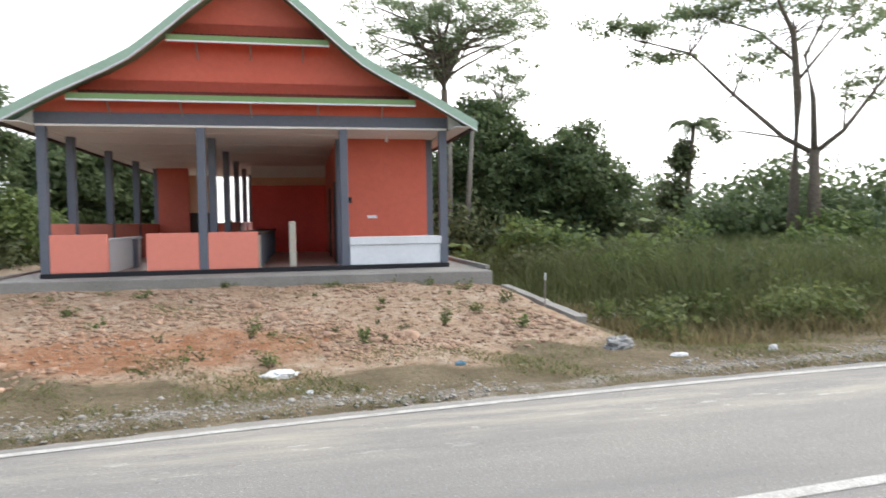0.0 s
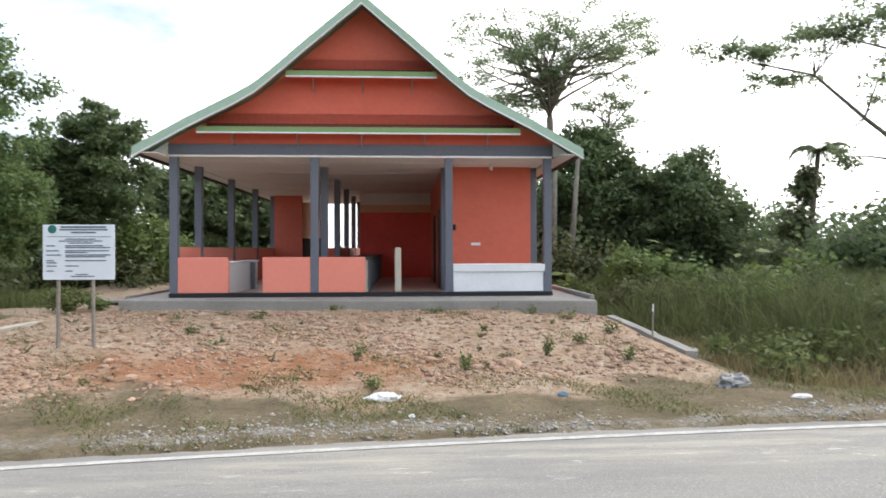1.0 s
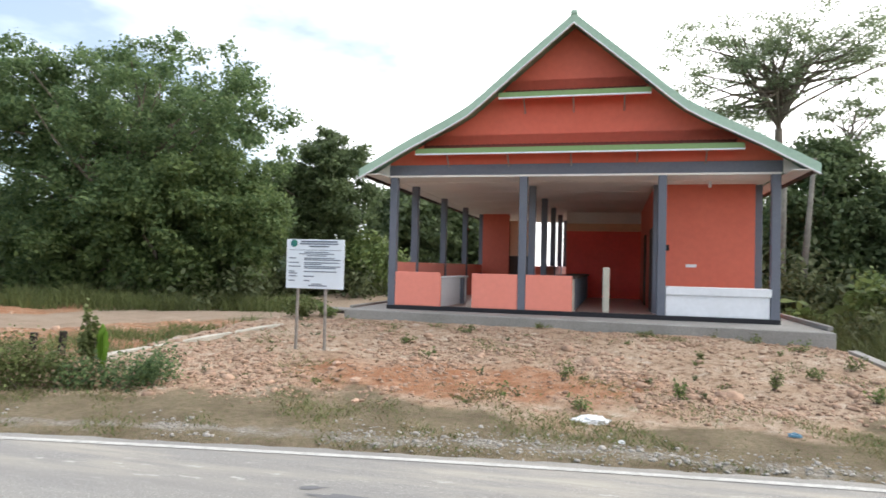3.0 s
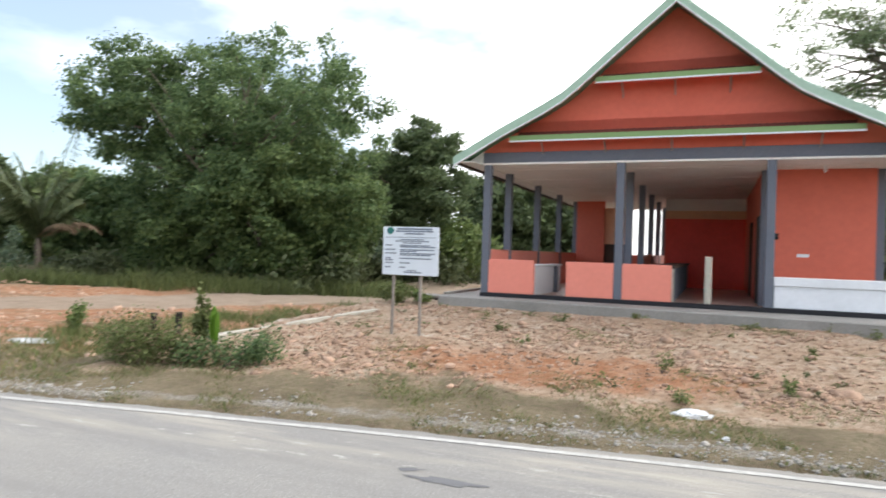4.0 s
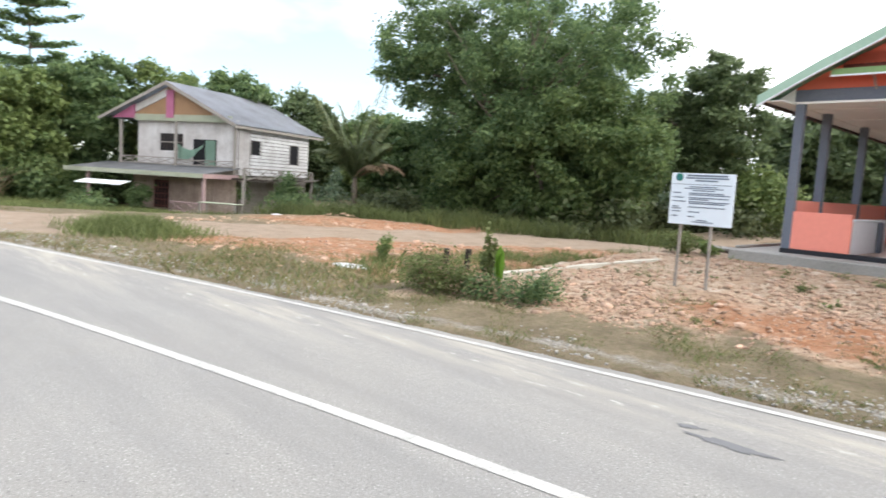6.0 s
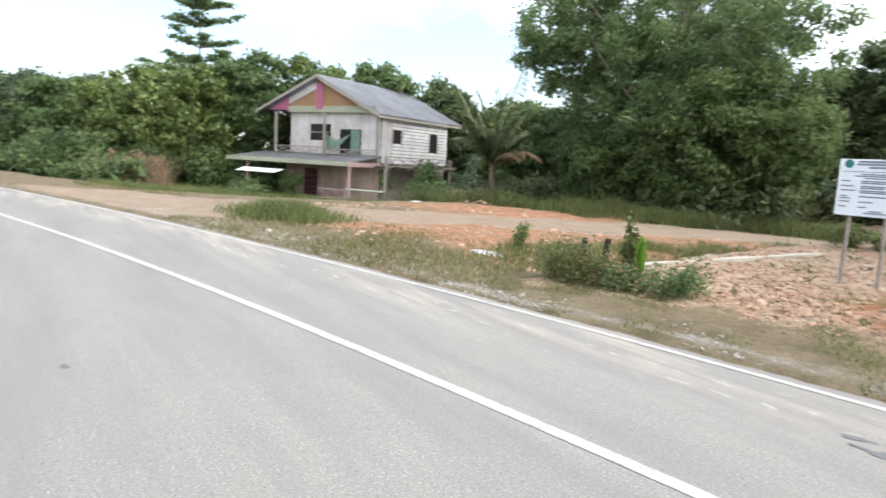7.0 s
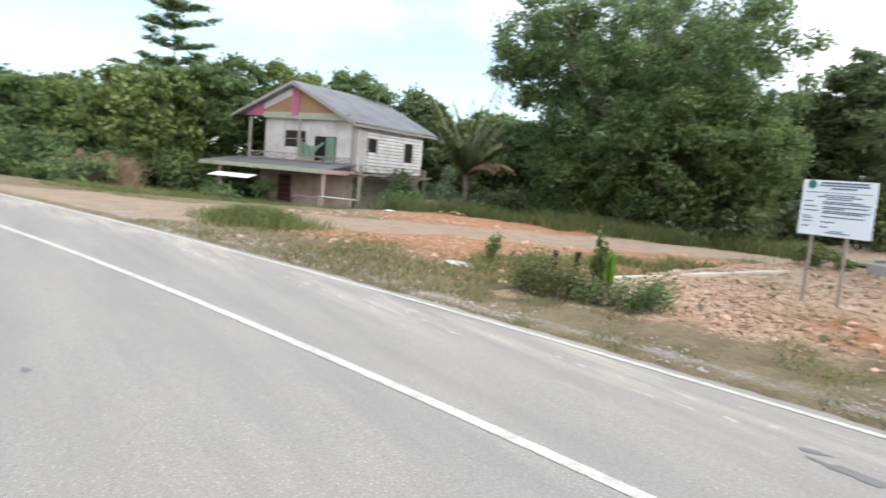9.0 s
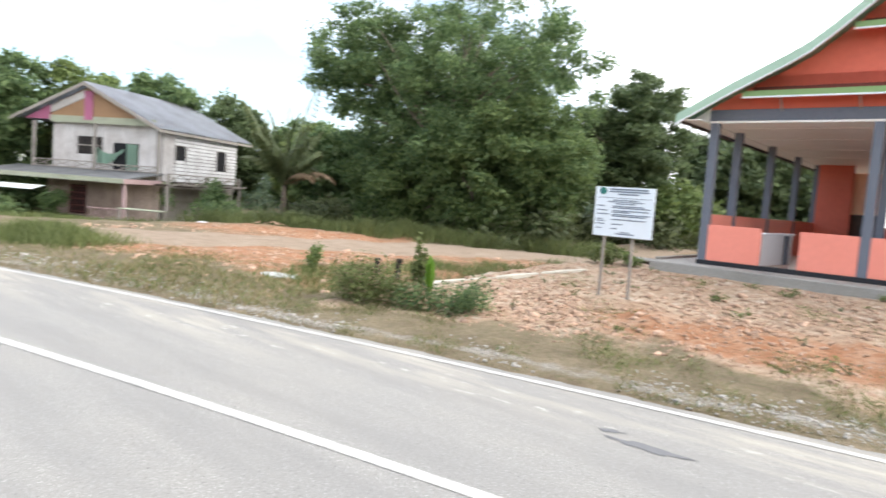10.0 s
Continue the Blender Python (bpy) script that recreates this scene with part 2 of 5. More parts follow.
M_PALEGREEN = material("faded_green_paint", (0.36, 0.38, 0.29), 0.8, grain=20, stain=0.9, vary=0.12, spots=0.5)
M_CLOTH = material("green_cloth", (0.3, 0.45, 0.36), 0.9, grain=60, stain=3, vary=0.08)
M_SIGN = material("printed_board", (0.70, 0.76, 0.82), 0.35, grain=8, stain=1.0, vary=0.03, spots=0.15)
M_PRINT = material("dark_print", (0.16, 0.19, 0.24), 0.4, grain=60, stain=30, vary=0.1, spots=0.3)
M_EMBLEM = material("emblem_print", (0.03, 0.14, 0.16), 0.4, grain=40, stain=18, vary=0.2, spots=0.8, tint=(0.03, 0.28, 0.08))
M_STONE = material("clay_stone", (0.42, 0.29, 0.21), 0.95, grain=30, stain=6, vary=0.18, spots=0.4, bump=0.4, tint=(0.36, 0.2, 0.12), island=0.32)
M_GRAVEL = material("grey_gravel", (0.36, 0.34, 0.305), 0.95, grain=40, stain=8, vary=0.18, spots=0.4, bump=0.4, island=0.35)
M_ROCK = material("pale_rock", (0.43, 0.42, 0.40), 0.9, grain=16, stain=3, vary=0.2, spots=0.5, bump=0.5, island=0.15)
M_SACK = material("white_plastic_sack", (0.72, 0.73, 0.74), 0.5, grain=20, stain=6, vary=0.05, spots=0.3)
M_GREYSACK = material("grey_plastic_sack", (0.27, 0.27, 0.265), 0.5, grain=20, stain=4, vary=0.1, spots=0.4)
M_BLUE = material("blue_plastic", (0.12, 0.25, 0.34), 0.4, grain=20, stain=6, vary=0.08)
M_TAR = material("dark_tar", (0.15, 0.15, 0.155), 0.7, grain=60, stain=4)
M_CHAR = material("charred_wood", (0.03, 0.024, 0.02), 0.95, grain=25, stain=3, bump=0.6)
M_PALEBARK = material("pale_bark", (0.2, 0.185, 0.16), 0.9, grain=8, stain=1.5, vary=0.2, spots=0.6, bump=0.4, tint=(0.14, 0.12, 0.1))
L_OLIVE = leaf_material("olive_leaves", (0.07, 0.092, 0.045), (0.185, 0.21, 0.1))
L_BROWN = leaf_material("dead_brown_leaves", (0.2, 0.145, 0.095), (0.38, 0.28, 0.19), 0.8)
L_PALM = leaf_material("palm_leaflets", (0.1, 0.13, 0.06), (0.24, 0.27, 0.13), 0.45)
L_SPROUT = leaf_material("bright_sprout", (0.12, 0.24, 0.03), (0.22, 0.36, 0.06), 0.4, 0.4)
# greens lightened to carry the backlight and haze of crowns against the sky
L_AIRY = leaf_material("thin_backlit_leaves", (0.15, 0.195, 0.115), (0.31, 0.365, 0.21), 0.5, 0.68)
L_FIELD = leaf_material("field_grass_blades", (0.055, 0.074, 0.03), (0.18, 0.2, 0.078), 0.6, vary=0.35)
M_RUST = material("rusty_sheet", (0.17, 0.155, 0.15), 0.7, 0.2, grain=12, stain=0.9, vary=0.15, spots=0.6, tint=(0.12, 0.075, 0.05))
M_CRUMB = material("dark_soil_crumb", (0.15, 0.10, 0.065), 0.95, grain=30, stain=6, vary=0.2, island=0.3)


# ---- ground ----
def centre(x):
    """The road's centre line: y over x."""
    x = np.asarray(x, float)
    bend = lambda v: 3.41 + 0.116 * v - 0.005785 * v * v - 4.98e-5 * v ** 3
    xl, xr = -45.0, 12.0
    near = bend(x)
    left = bend(xl) + 0.334 * (x - xl)
    right = bend(xr) - 0.045 * (x - xr)
    return np.where(x < xl, left, np.where(x > xr, right, near))


def slope(x):
    return (centre(np.asarray(x) + 0.01) - centre(np.asarray(x) - 0.01)) / 0.02


def aside(x, y):
    """Metres from the road's centre line, to its far side."""
    return (y - centre(x)) / np.sqrt(1 + slope(x) ** 2)


def step(a, b, v):
    v = np.clip((np.asarray(v, float) - a) / (b - a), 0, 1)
    return v * v * (3 - 2 * v)


def wave(x, y, s, k=0.0):
    return np.sin(x * s + 1.3 + k) * np.cos(y * s * 1.13 - 0.7 + k) + 0.5 * np.sin(x * s * 2.3 + y * s * 1.7 + k)


def lot(x, y):
    """1 on the filled yard before the market hall, 0 outside."""
    return step(-7.5, -7.3, x) * (1 - step(3.7, 4.6, x))


def height(x, y):
    x, y = np.asarray(x, float), np.asarray(y, float)
    d = aside(x, y)
    road = -0.07 * (1 - step(2.54, 2.76, d)) * (1 - step(3.09, 3.3, -d))
    far = step(2.9, 20, d)
    fall = -0.5 * step(3, 32, d) - 0.62 * step(24, 33, -x) * step(5, 14, d) - 0.1 * step(3.2, 5.0, d) * step(4.0, 6.0, x)
    yard = 0.30 * step(3.2, 10.0, d) + 0.07 * step(11.5, 13.8, y) * (1 - step(0.5, 3.5, x))
    l = lot(x, y) * (1 - step(30, 34, y))
    z = fall * (1 - l) + yard * l
    ditch = np.exp(-((x + 8.6) / 0.55) ** 2) * step(4.3, 6, d) * (1 - step(18, 24, y))
    ditch_r = np.exp(-((x - 5.6) / 0.9) ** 2) * step(3.6, 6, d) * (1 - step(18, 24, y))
    z = z - 0.25 * ditch - 0.3 * ditch_r
    rough = step(2.75, 4.3, d) + step(3.8, 4.8, -d)
    z = z + rough * (0.025 * wave(x, y, 1.9) + 0.012 * wave(x, y, 5.3, 2) + 0.08 * wave(x, y, 0.21, 1) * step(8, 20, np.abs(d)) * (1 - l))
    clods = l * step(3.9, 5.5, d) * (1 - step(13.2, 14.0, y))
    z = z + clods * (0.03 * np.abs(wave(x, y, 7.1, 3)) + 0.015 * wave(x, y, 13.0, 1) * wave(x, y, 3.1, 2))
    heap = np.exp(-((x + 13.4) / 2.6) ** 2 - ((y - 33) / 1.8) ** 2)
    berm = np.exp(-((x + 22.3 - 0.25 * (y - 12)) / 1.4) ** 2) * step(10, 14, y) * (1 - step(22, 28, y))
    z = z + 0.55 * heap + 0.2 * berm * (1 + 0.5 * wave(x, y, 1.3))
    z = z - 0.3 * step(3.4, 12, -d)
    return z + road


def ground_z(x, y):
    return float(height(x, y))


def ground_material():
    m = bpy.data.materials.new("clay_and_grass_ground")
    m.use_nodes = True
    n, l = m.node_tree.nodes, m.node_tree.links
    b = n["Principled BSDF"]
    b.inputs["Roughness"].default_value = 0.95
    b.inputs["Specular IOR Level"].default_value = 0.15
    co = n.new("ShaderNodeTexCoord")

    def tex(scale, detail=6, rough=0.6):
        t = n.new("ShaderNodeTexNoise")
        t.inputs["Scale"].default_value, t.inputs["Detail"].default_value, t.inputs["Roughness"].default_value = scale, detail, rough
        l.new(co.outputs["Object"], t.inputs["Vector"])
        return t.outputs[0]

    def blend(fac, a, c):
        x = n.new("ShaderNodeMix")
        x.data_type = "RGBA"
        for i, v in ((6, a), (7, c)):
            if isinstance(v, tuple):
                x.inputs[i].default_value = (*v, 1)
            else:
                l.new(v, x.inputs[i])
        l.new(fac, x.inputs[0])
        return x.outputs[2]

    def ramp(v, a, c):
        r = n.new("ShaderNodeMapRange")
        r.inputs[1].default_value, r.inputs[2].default_value = a, c
        l.new(v, r.inputs[0])
        return r.outputs[0]

    def attr(name, noise_scale, amount):
        a = n.new("ShaderNodeAttribute")
        a.attribute_name = name
        s = n.new("ShaderNodeMath")
        s.operation = "MULTIPLY_ADD"
        l.new(tex(noise_scale), s.inputs[0])
        s.inputs[1].default_value = amount
        l.new(a.outputs["Fac"], s.inputs[2])
        return ramp(s.outputs[0], 0.35 + amount * 0.5, 0.65 + amount * 0.5)

    pale = blend(ramp(tex(1.1), 0.35, 0.7), (0.43, 0.30, 0.205), (0.52, 0.415, 0.315))
    pale = blend(ramp(tex(7.0), 0.48, 0.66), pale, (0.28, 0.185, 0.12))
    pale = blend(ramp(tex(3.1), 0.55, 0.7), pale, (0.56, 0.47, 0.38))
    pale = blend(ramp(tex(21.0), 0.58, 0.7), pale, (0.24, 0.165, 0.105))
    red = blend(ramp(tex(4.3), 0.4, 0.62), (0.34, 0.155, 0.08), (0.46, 0.27, 0.17))
    red = blend(ramp(tex(13.0), 0.55, 0.68), red, (0.22, 0.11, 0.06))
    clay = blend(attr("red", 1.4, 1.0), pale, red)
    soil = blend(ramp(tex(2.0), 0.35, 0.65), (0.155, 0.12, 0.078), (0.275, 0.22, 0.148))
    soil = blend(ramp(tex(14.0), 0.45, 0.75), soil, (0.12, 0.115, 0.055))
    gravel = blend(ramp(tex(26.0, 3), 0.4, 0.65), (0.22, 0.20, 0.17), (0.44, 0.41, 0.36))
    c = blend(attr("clay", 1.7, 0.9), soil, clay)
    c = blend(attr("gravel", 2.6, 1.2), c, gravel)
    track = blend(ramp(tex(1.5), 0.35, 0.65), (0.30, 0.225, 0.165), (0.38, 0.30, 0.23))
    c = blend(attr("track", 0.9, 0.5), c, track)
    c = blend(ramp(tex(45.0, 3), 0.5, 0.8), c, (0.2, 0.16, 0.11))
    l.new(c, b.inputs["Base Color"])
    bp = n.new("ShaderNodeBump")
    bp.inputs["Strength"].default_value, bp.inputs["Distance"].default_value = 0.85, 0.07
    l.new(tex(18.0, 8, 0.7), bp.inputs["Height"])
    l.new(bp.outputs[0], b.inputs["Normal"])
    return m


def spaced(lo, hi, fine_lo, fine_hi, fine, coarse_ratio=1.16):
    inner = list(np.arange(fine_lo, fine_hi + 1e-6, fine))
    right, s, v = [], fine, fine_hi
    while v < hi:
        s *= coarse_ratio
        v += s
        right.append(v)
    left, s, v = [], fine, fine_lo
    while v > lo:
        s *= coarse_ratio
        v -= s
        left.append(v)
    return np.array(left[::-1] + inner + right)


def track_mask(x, y):
    """1 on the dirt track that leaves the road and runs behind the yard."""
    near = np.interp(y, [4, 9.8, 12.5, 14, 19, 30, 60], [-16.3, -15, -14.4, -12.8, -11.2, -11.5, -11.5])
    far = np.interp(y, [3, 5, 8, 10, 12.5, 15, 50], [-27, -23.5, -21.5, -20.2, -18.9, -18, -19])
    w = 0.25 * wave(x, y, 0.9)
    return step(-0.5, 0.5, near + w - x) * step(-0.5, 0.5, x - far + w)


def build_ground():
    xs, ys = spaced(-1500, 1500, -14, 10, 0.16), spaced(-1500, 1500, -2, 18, 0.16)
    gx, gy = np.meshgrid(xs, ys)
    z = height(gx, gy)
    v = np.stack([gx, gy, z], -1).reshape(-1, 3)
    w, h = len(xs), len(ys)
    i = (np.arange(h - 1)[:, None] * w + np.arange(w - 1)).ravel()
    me = quick_mesh("ground", v, np.stack([i, i + 1, i + w + 1, i + w], 1))
    x, y = v[:, 0], v[:, 1]
    d = aside(x, y)
    masks = {}
    l = lot(x, y)
    yard = l * step(3.6, 4.9, d + 0.45 * wave(x, y, 0.8) + 0.3 * wave(x, y, 2.3, 1)) * (1 - step(16, 22, y))
    spoil = step(-21, -17, x) * (1 - step(-9.5, -7.5, x)) * step(4.2, 6.0, d + 0.5 * wave(x, y, 0.5)) * (1 - step(17, 21, y))
    berm = np.exp(-((x + 21.5 - 0.25 * (y - 12)) / 2.2) ** 2) * step(9, 13, y) * (1 - step(24, 30, y))
    heap = np.exp(-((x + 13.4) / 3.0) ** 2 - ((y - 33) / 2.5) ** 2)
    masks["clay"] = np.clip(yard + 0.62 * spoil + 0.6 * berm + heap, 0, 1)
    masks["red"] = np.clip(0.85 * np.exp(-(((x + 1.9) / 3.4) ** 2 + ((y - 8.9) / 1.3) ** 2)) + 0.72 * spoil + 0.95 * berm + 0.9 * heap, 0, 1)
    masks["gravel"] = np.exp(-((d - 2.95 - 0.15 * wave(x, y, 0.6, 2)) / 0.26) ** 2) * 0.55 + 0.6 * np.exp(-((d + 3.4) / 0.35) ** 2)
    masks["track"] = track_mask(x, y) * step(2.7, 3.3, d)
    for k, val in masks.items():
        a = me.attributes.new(k, "FLOAT", "POINT")
        a.data.foreach_set("value", np.asarray(val, np.float32))
    ob = part("ground", me, ground_material(), smooth=True)
    tagged(ob, "sloping clay yard and rough grassy roadside soil", "ground", kind="structure")


build_ground()


def strip(name, d0, d1, z, mat, x0=-120.0, x1=60.0, crown=0.0, n=400, across=1, wob=0.0):
    """A band along the road between two distances from its centre line."""
    xs = np.concatenate([np.linspace(x0, -14, n // 3), np.linspace(-13.9, 10, n // 2), np.linspace(10.2, x1, n // 6)]) if x0 < -14 and x1 > 10.5 else np.linspace(x0, x1, n)
    s = slope(xs)
    k = 1 / np.sqrt(1 + s * s)
    rows = []
    for j in range(across + 1):
        d = d0 + (d1 - d0) * j / across
        e = d + wob * (np.sin(xs * 3.1 + j * 9) + 0.9 * np.sin(xs * 9.3 + 2) + 0.7 * np.sin(xs * 21.0)) * (j in (0, across))
        rows.append(np.stack([xs - e * s * k, centre(xs) + e * k, np.full_like(xs, z) - crown * np.abs(d)], 1))
    v = np.concatenate(rows)
    m = len(xs)
    i = (np.arange(across)[:, None] * m + np.arange(m - 1)).ravel()
    me = quick_mesh(name, v, np.stack([i, i + 1, i + m + 1, i + m], 1))
    return part(name, me, mat)


def asphalt_material():
    """Worn asphalt: pale chippings, tyre-polished bands, and dust dragged along the far lane."""
    m = material("worn_asphalt", (0.262, 0.252, 0.236), 0.85, grain=90, stain=0.5, vary=0.3, spots=0.55, bump=0.5, tint=(0.3, 0.282, 0.252))
    n, l = m.node_tree.nodes, m.node_tree.links
    b = n["Principled BSDF"]
    base = b.inputs["Base Color"].links[0].from_socket
    co = n["Texture Coordinate"]

    def layer(under, mask, colour):
        x = n.new("ShaderNodeMix")
        x.data_type = "RGBA"
        l.new(mask, x.inputs[0])
        l.new(under, x.inputs[6])
        x.inputs[7].default_value = (*colour, 1)
        return x.outputs[2]

    def mask(vec_scale, scale, lo, hi, attribute=None, detail=5, turn=0.0):
        mp, t, r = n.new("ShaderNodeMapping"), n.new("ShaderNodeTexNoise"), n.new("ShaderNodeMapRange")
        mp.inputs["Scale"].default_value = vec_scale
        mp.inputs["Rotation"].default_value = (0, 0, turn)
        t.inputs["Scale"].default_value, t.inputs["Detail"].default_value, t.inputs["Roughness"].default_value = scale, detail, 0.65
        r.inputs[1].default_value, r.inputs[2].default_value = lo, hi
        l.new(co.outputs["Object"], mp.inputs["Vector"])
        l.new(mp.outputs[0], t.inputs["Vector"])
        l.new(t.outputs[0], r.inputs[0])
        out = r.outputs[0]
        if attribute:
            a, p = n.new("ShaderNodeAttribute"), n.new("ShaderNodeMath")
            a.attribute_name = attribute
            p.operation = "MULTIPLY"
            l.new(a.outputs["Fac"], p.inputs[0])
            l.new(out, p.inputs[1])
            out = p.outputs[0]
        return out

    c = layer(base, mask((1, 1, 1), 62, 0.6, 0.66, detail=2), (0.52, 0.51, 0.48))
    c = layer(c, mask((1, 1, 1), 46, 0.63, 0.69, detail=2), (0.11, 0.11, 0.108))
    c = layer(c, mask((0.35, 2.6, 1), 1.3, 0.42, 0.66, "dust", turn=-0.13), (0.46, 0.42, 0.35))
    c = layer(c, mask((0.9, 3.2, 1), 3.4, 0.6, 0.66, "flake", turn=-0.13), (0.6, 0.58, 0.53))
    c = layer(c, mask((0.25, 2.0, 1), 0.7, 0.4, 0.75, turn=-0.12), (0.215, 0.208, 0.2))
    l.new(c, b.inputs["Base Color"])
    return m


M_ASPHALT = asphalt_material()
road = strip("road", -3.09, 2.555, 0.0, M_ASPHALT, across=24, wob=0.014)
rv = np.empty(len(road.data.vertices) * 3, np.float32)
road.data.vertices.foreach_get("co", rv)
rv = rv.reshape(-1, 3)
rd = aside(rv[:, 0], rv[:, 1])
for key, val in (("dust", np.exp(-((rd - 2.0) / 0.5) ** 2) * 1.0 + 0.7 * np.exp(-((rd - 2.75) / 0.16) ** 2)), ("flake", np.exp(-((rd - 1.75) / 0.28) ** 2))):
    att = road.data.attributes.new(key, "FLOAT", "POINT")
    att.data.foreach_set("value", np.asarray(val, np.float32))
tagged(road, "worn grey two-lane asphalt road with dust stains", "road", kind="structure")
for nm, a, b in (("edge_line", 2.345, 2.425), ("centre_line", -0.055, 0.055), ("edge_line", -2.885, -2.775)):
    tagged(strip(nm, a, b, 0.005, M_LINE), "worn white painted road line", "road marking", kind="structure")

# ---- market hall ----
FRONT = 15.0
HALL_X = (-4.945, -1.945, 0.98, 3.17)
ROWS_Y = (15.08, 16.8, 19.8, 22.8, 25.75, 28.8)
CEIL_Z, FLOOR_Z = 3.60, 0.57
MID = -0.88
hall = thing("market_hall", "orange market hall with curved green gable roof", "building", (0, 0, 0))

bm = bmesh.new()
a = [bm.verts.new(p) for p in ((-5.85, 14.42, 0.0), (3.85, 13.55, -0.15), (3.85, 30, -0.3), (-5.85, 30, -0.3))]
b = [bm.verts.new((v.co.x, v.co.y, 0.57)) for v in a]
bm.faces.new(b)
for i in range(4):
    bm.faces.new((a[i], a[(i + 1) % 4], b[(i + 1) % 4], b[i]))
bmesh.ops.bevel(bm, geom=[e for e in bm.edges if all(v in b for v in e.verts)], offset=0.02, segments=1, affect="EDGES")
part("concrete_slab", bm, M_CONC, hall, "rough grey concrete slab")
part("floor_finish", boxed(-4.85, 3.1, 15.14, 29.9, 0.571, 0.59), M_FLOOR, hall, "dull red cement floor")
part("plinth", boxed(-5.04, 3.27, 14.97, 15.16, 0.572, 0.665, 0.006), M_BLACK, hall, "black painted plinth strip")
for i, y in enumerate(ROWS_Y):
    for j, x in enumerate(HALL_X):
        if i >= 2 and j == 2:
            continue
        part("column", boxed(x - 0.085, x + 0.085, y - 0.085, y + 0.085, 0.575, 3.645 if i == 0 else CEIL_Z, 0.008), M_SLATE, hall)
part("front_beam", boxed(-5.05, 3.275, 14.985, 15.175, 3.645, 3.88, 0.006), M_SLATE, hall, "slate blue front beam")
part("ceiling_board", boxed(-5.04, 3.26, 14.99, 30.0, CEIL_Z, CEIL_Z + 0.043), M_CEIL, hall, "stained white ceiling boards")


def roof_line(off=0.0, half=4.69):
    """Right half of the roof's outline from eave to ridge, as (distance from the middle, z)."""
    pts = [(half, 3.72), (3.6, 4.33), (2.65, 4.81), (2.25, 5.04), (1.9, 5.32), (1.2, 5.93), (0.0, 6.94)]
    return [(d, z + off) for d, z in pts]


def roof_band(lo, hi):
    r, q = roof_line(hi), roof_line(lo)
    out = [(MID + d, z) for d, z in r] + [(MID - d, z) for d, z in r[-2::-1]]
    return out + [(MID - d, z) for d, z in q] + [(MID + d, z) for d, z in q[-2::-1]]


part("roof", prism(bmesh.new(), roof_band(-0.09, -0.01), 14.44, 30.3), M_ROOF, hall, "green sheet roof")
part("bargeboard", prism(bmesh.new(), roof_band(-0.185, 0.0), 14.38, 14.435), M_MINT, hall, "pale green bargeboard")
part("bargeboard_edge", prism(bmesh.new(), roof_band(-0.215, -0.187), 14.37, 14.44), M_WHITE, hall, "white lower moulding")
# gable wall
g = [(MID + d, z) for d, z in roof_line(-0.10) if z > 3.95] + [(MID - d, z) for d, z in roof_line(-0.10)[-2::-1] if z > 3.95]
g = [(3.3, 3.885), (3.3, 3.97)] + g + [(-5.06, 3.97), (-5.06, 3.885)]
part("gable_wall", prism(bmesh.new(), g, 15.02, 15.14), M_ORANGE, hall)
for x0, x1, z0, z1 in ((-4.32, 2.49, 4.07, 4.18), (-2.47, 0.70, 5.26, 5.365)):
    part("ledge_board", boxed(x0, x1, 14.56, 14.60, z0, z1), M_GREEN, hall, "leaf green ledge board")
    part("ledge_edge", boxed(x0, x1, 14.55, 14.61, z0 - 0.03, z0 - 0.001), M_WHITE, hall)
    part("ledge_roof", boxed(x0, x1, 14.605, 15.015, z1 - 0.05, z1 - 0.01), M_RED, hall)
for s in (-1, 1):
    xo = MID + s * 4.62
    xi = MID + s * 4.17
    tri = [(xi, 3.63), (xo, 3.63), (xi, 3.92)] if s > 0 else [(xi, 3.63), (xi, 3.92), (xo, 3.63)]
    part("eave_end", prism(bmesh.new(), tri, 15.0, 15.03), M_CEIL, hall)
    x0, x1 = sorted((xi + s * 0.03, MID + s * 4.66))
    part("eave_soffit", boxed(x0, x1, 14.44, 30.0, 3.60, 3.62), M_CEIL, hall)
for x0, x1 in ((-4.855, -3.79), (-3.06, -2.035), (-1.855, -0.85)):
    part("half_wall", boxed(x0, x1, 15.0, 15.12, 0.665, 1.435, 0.008), M_SALMON, hall)
for y0, y1 in zip(ROWS_Y[:4], ROWS_Y[1:5]):
    part("half_wall", boxed(-5.0, -4.88, y0 + 0.09, y1 - 0.09, 0.572, 1.66, 0.008), M_SALMON, hall)
for y0, y1 in zip(ROWS_Y[1:5], ROWS_Y[2:6]):
    part("half_wall", boxed(-2.0, -1.88, y0 + 0.09, y1 - 0.09, 0.572, 1.66, 0.008), M_ORANGE, hall) if y0 > 19 else None
part("half_wall", boxed(-3.82, -2.04, 28.74, 28.86, 0.592, 1.66, 0.008), M_ORANGE, hall)
# closed room
part("room_wall", boxed(1.07, 3.083, 16.62, 16.74, 0.572, CEIL_Z), M_ORANGE, hall, "bright orange front wall of the closed room")
part("room_wall", boxed(0.92, 1.04, 16.89, 24.49, 0.572, CEIL_Z), M_ORANGE, hall)
part("room_wall", boxed(3.1, 3.22, 16.89, 30, 0.572, CEIL_Z), M_ORANGE, hall)
part("back_wall", boxed(-1.62, 1.03, 24.5, 24.62, 0.572, 2.93), M_RED, hall, "deep red back wall")
part("wall_band", boxed(-1.62, 1.03, 24.5, 24.62, 2.931, 3.2), M_TAN_LITPANEL, hall, "pale tan band over the back wall")
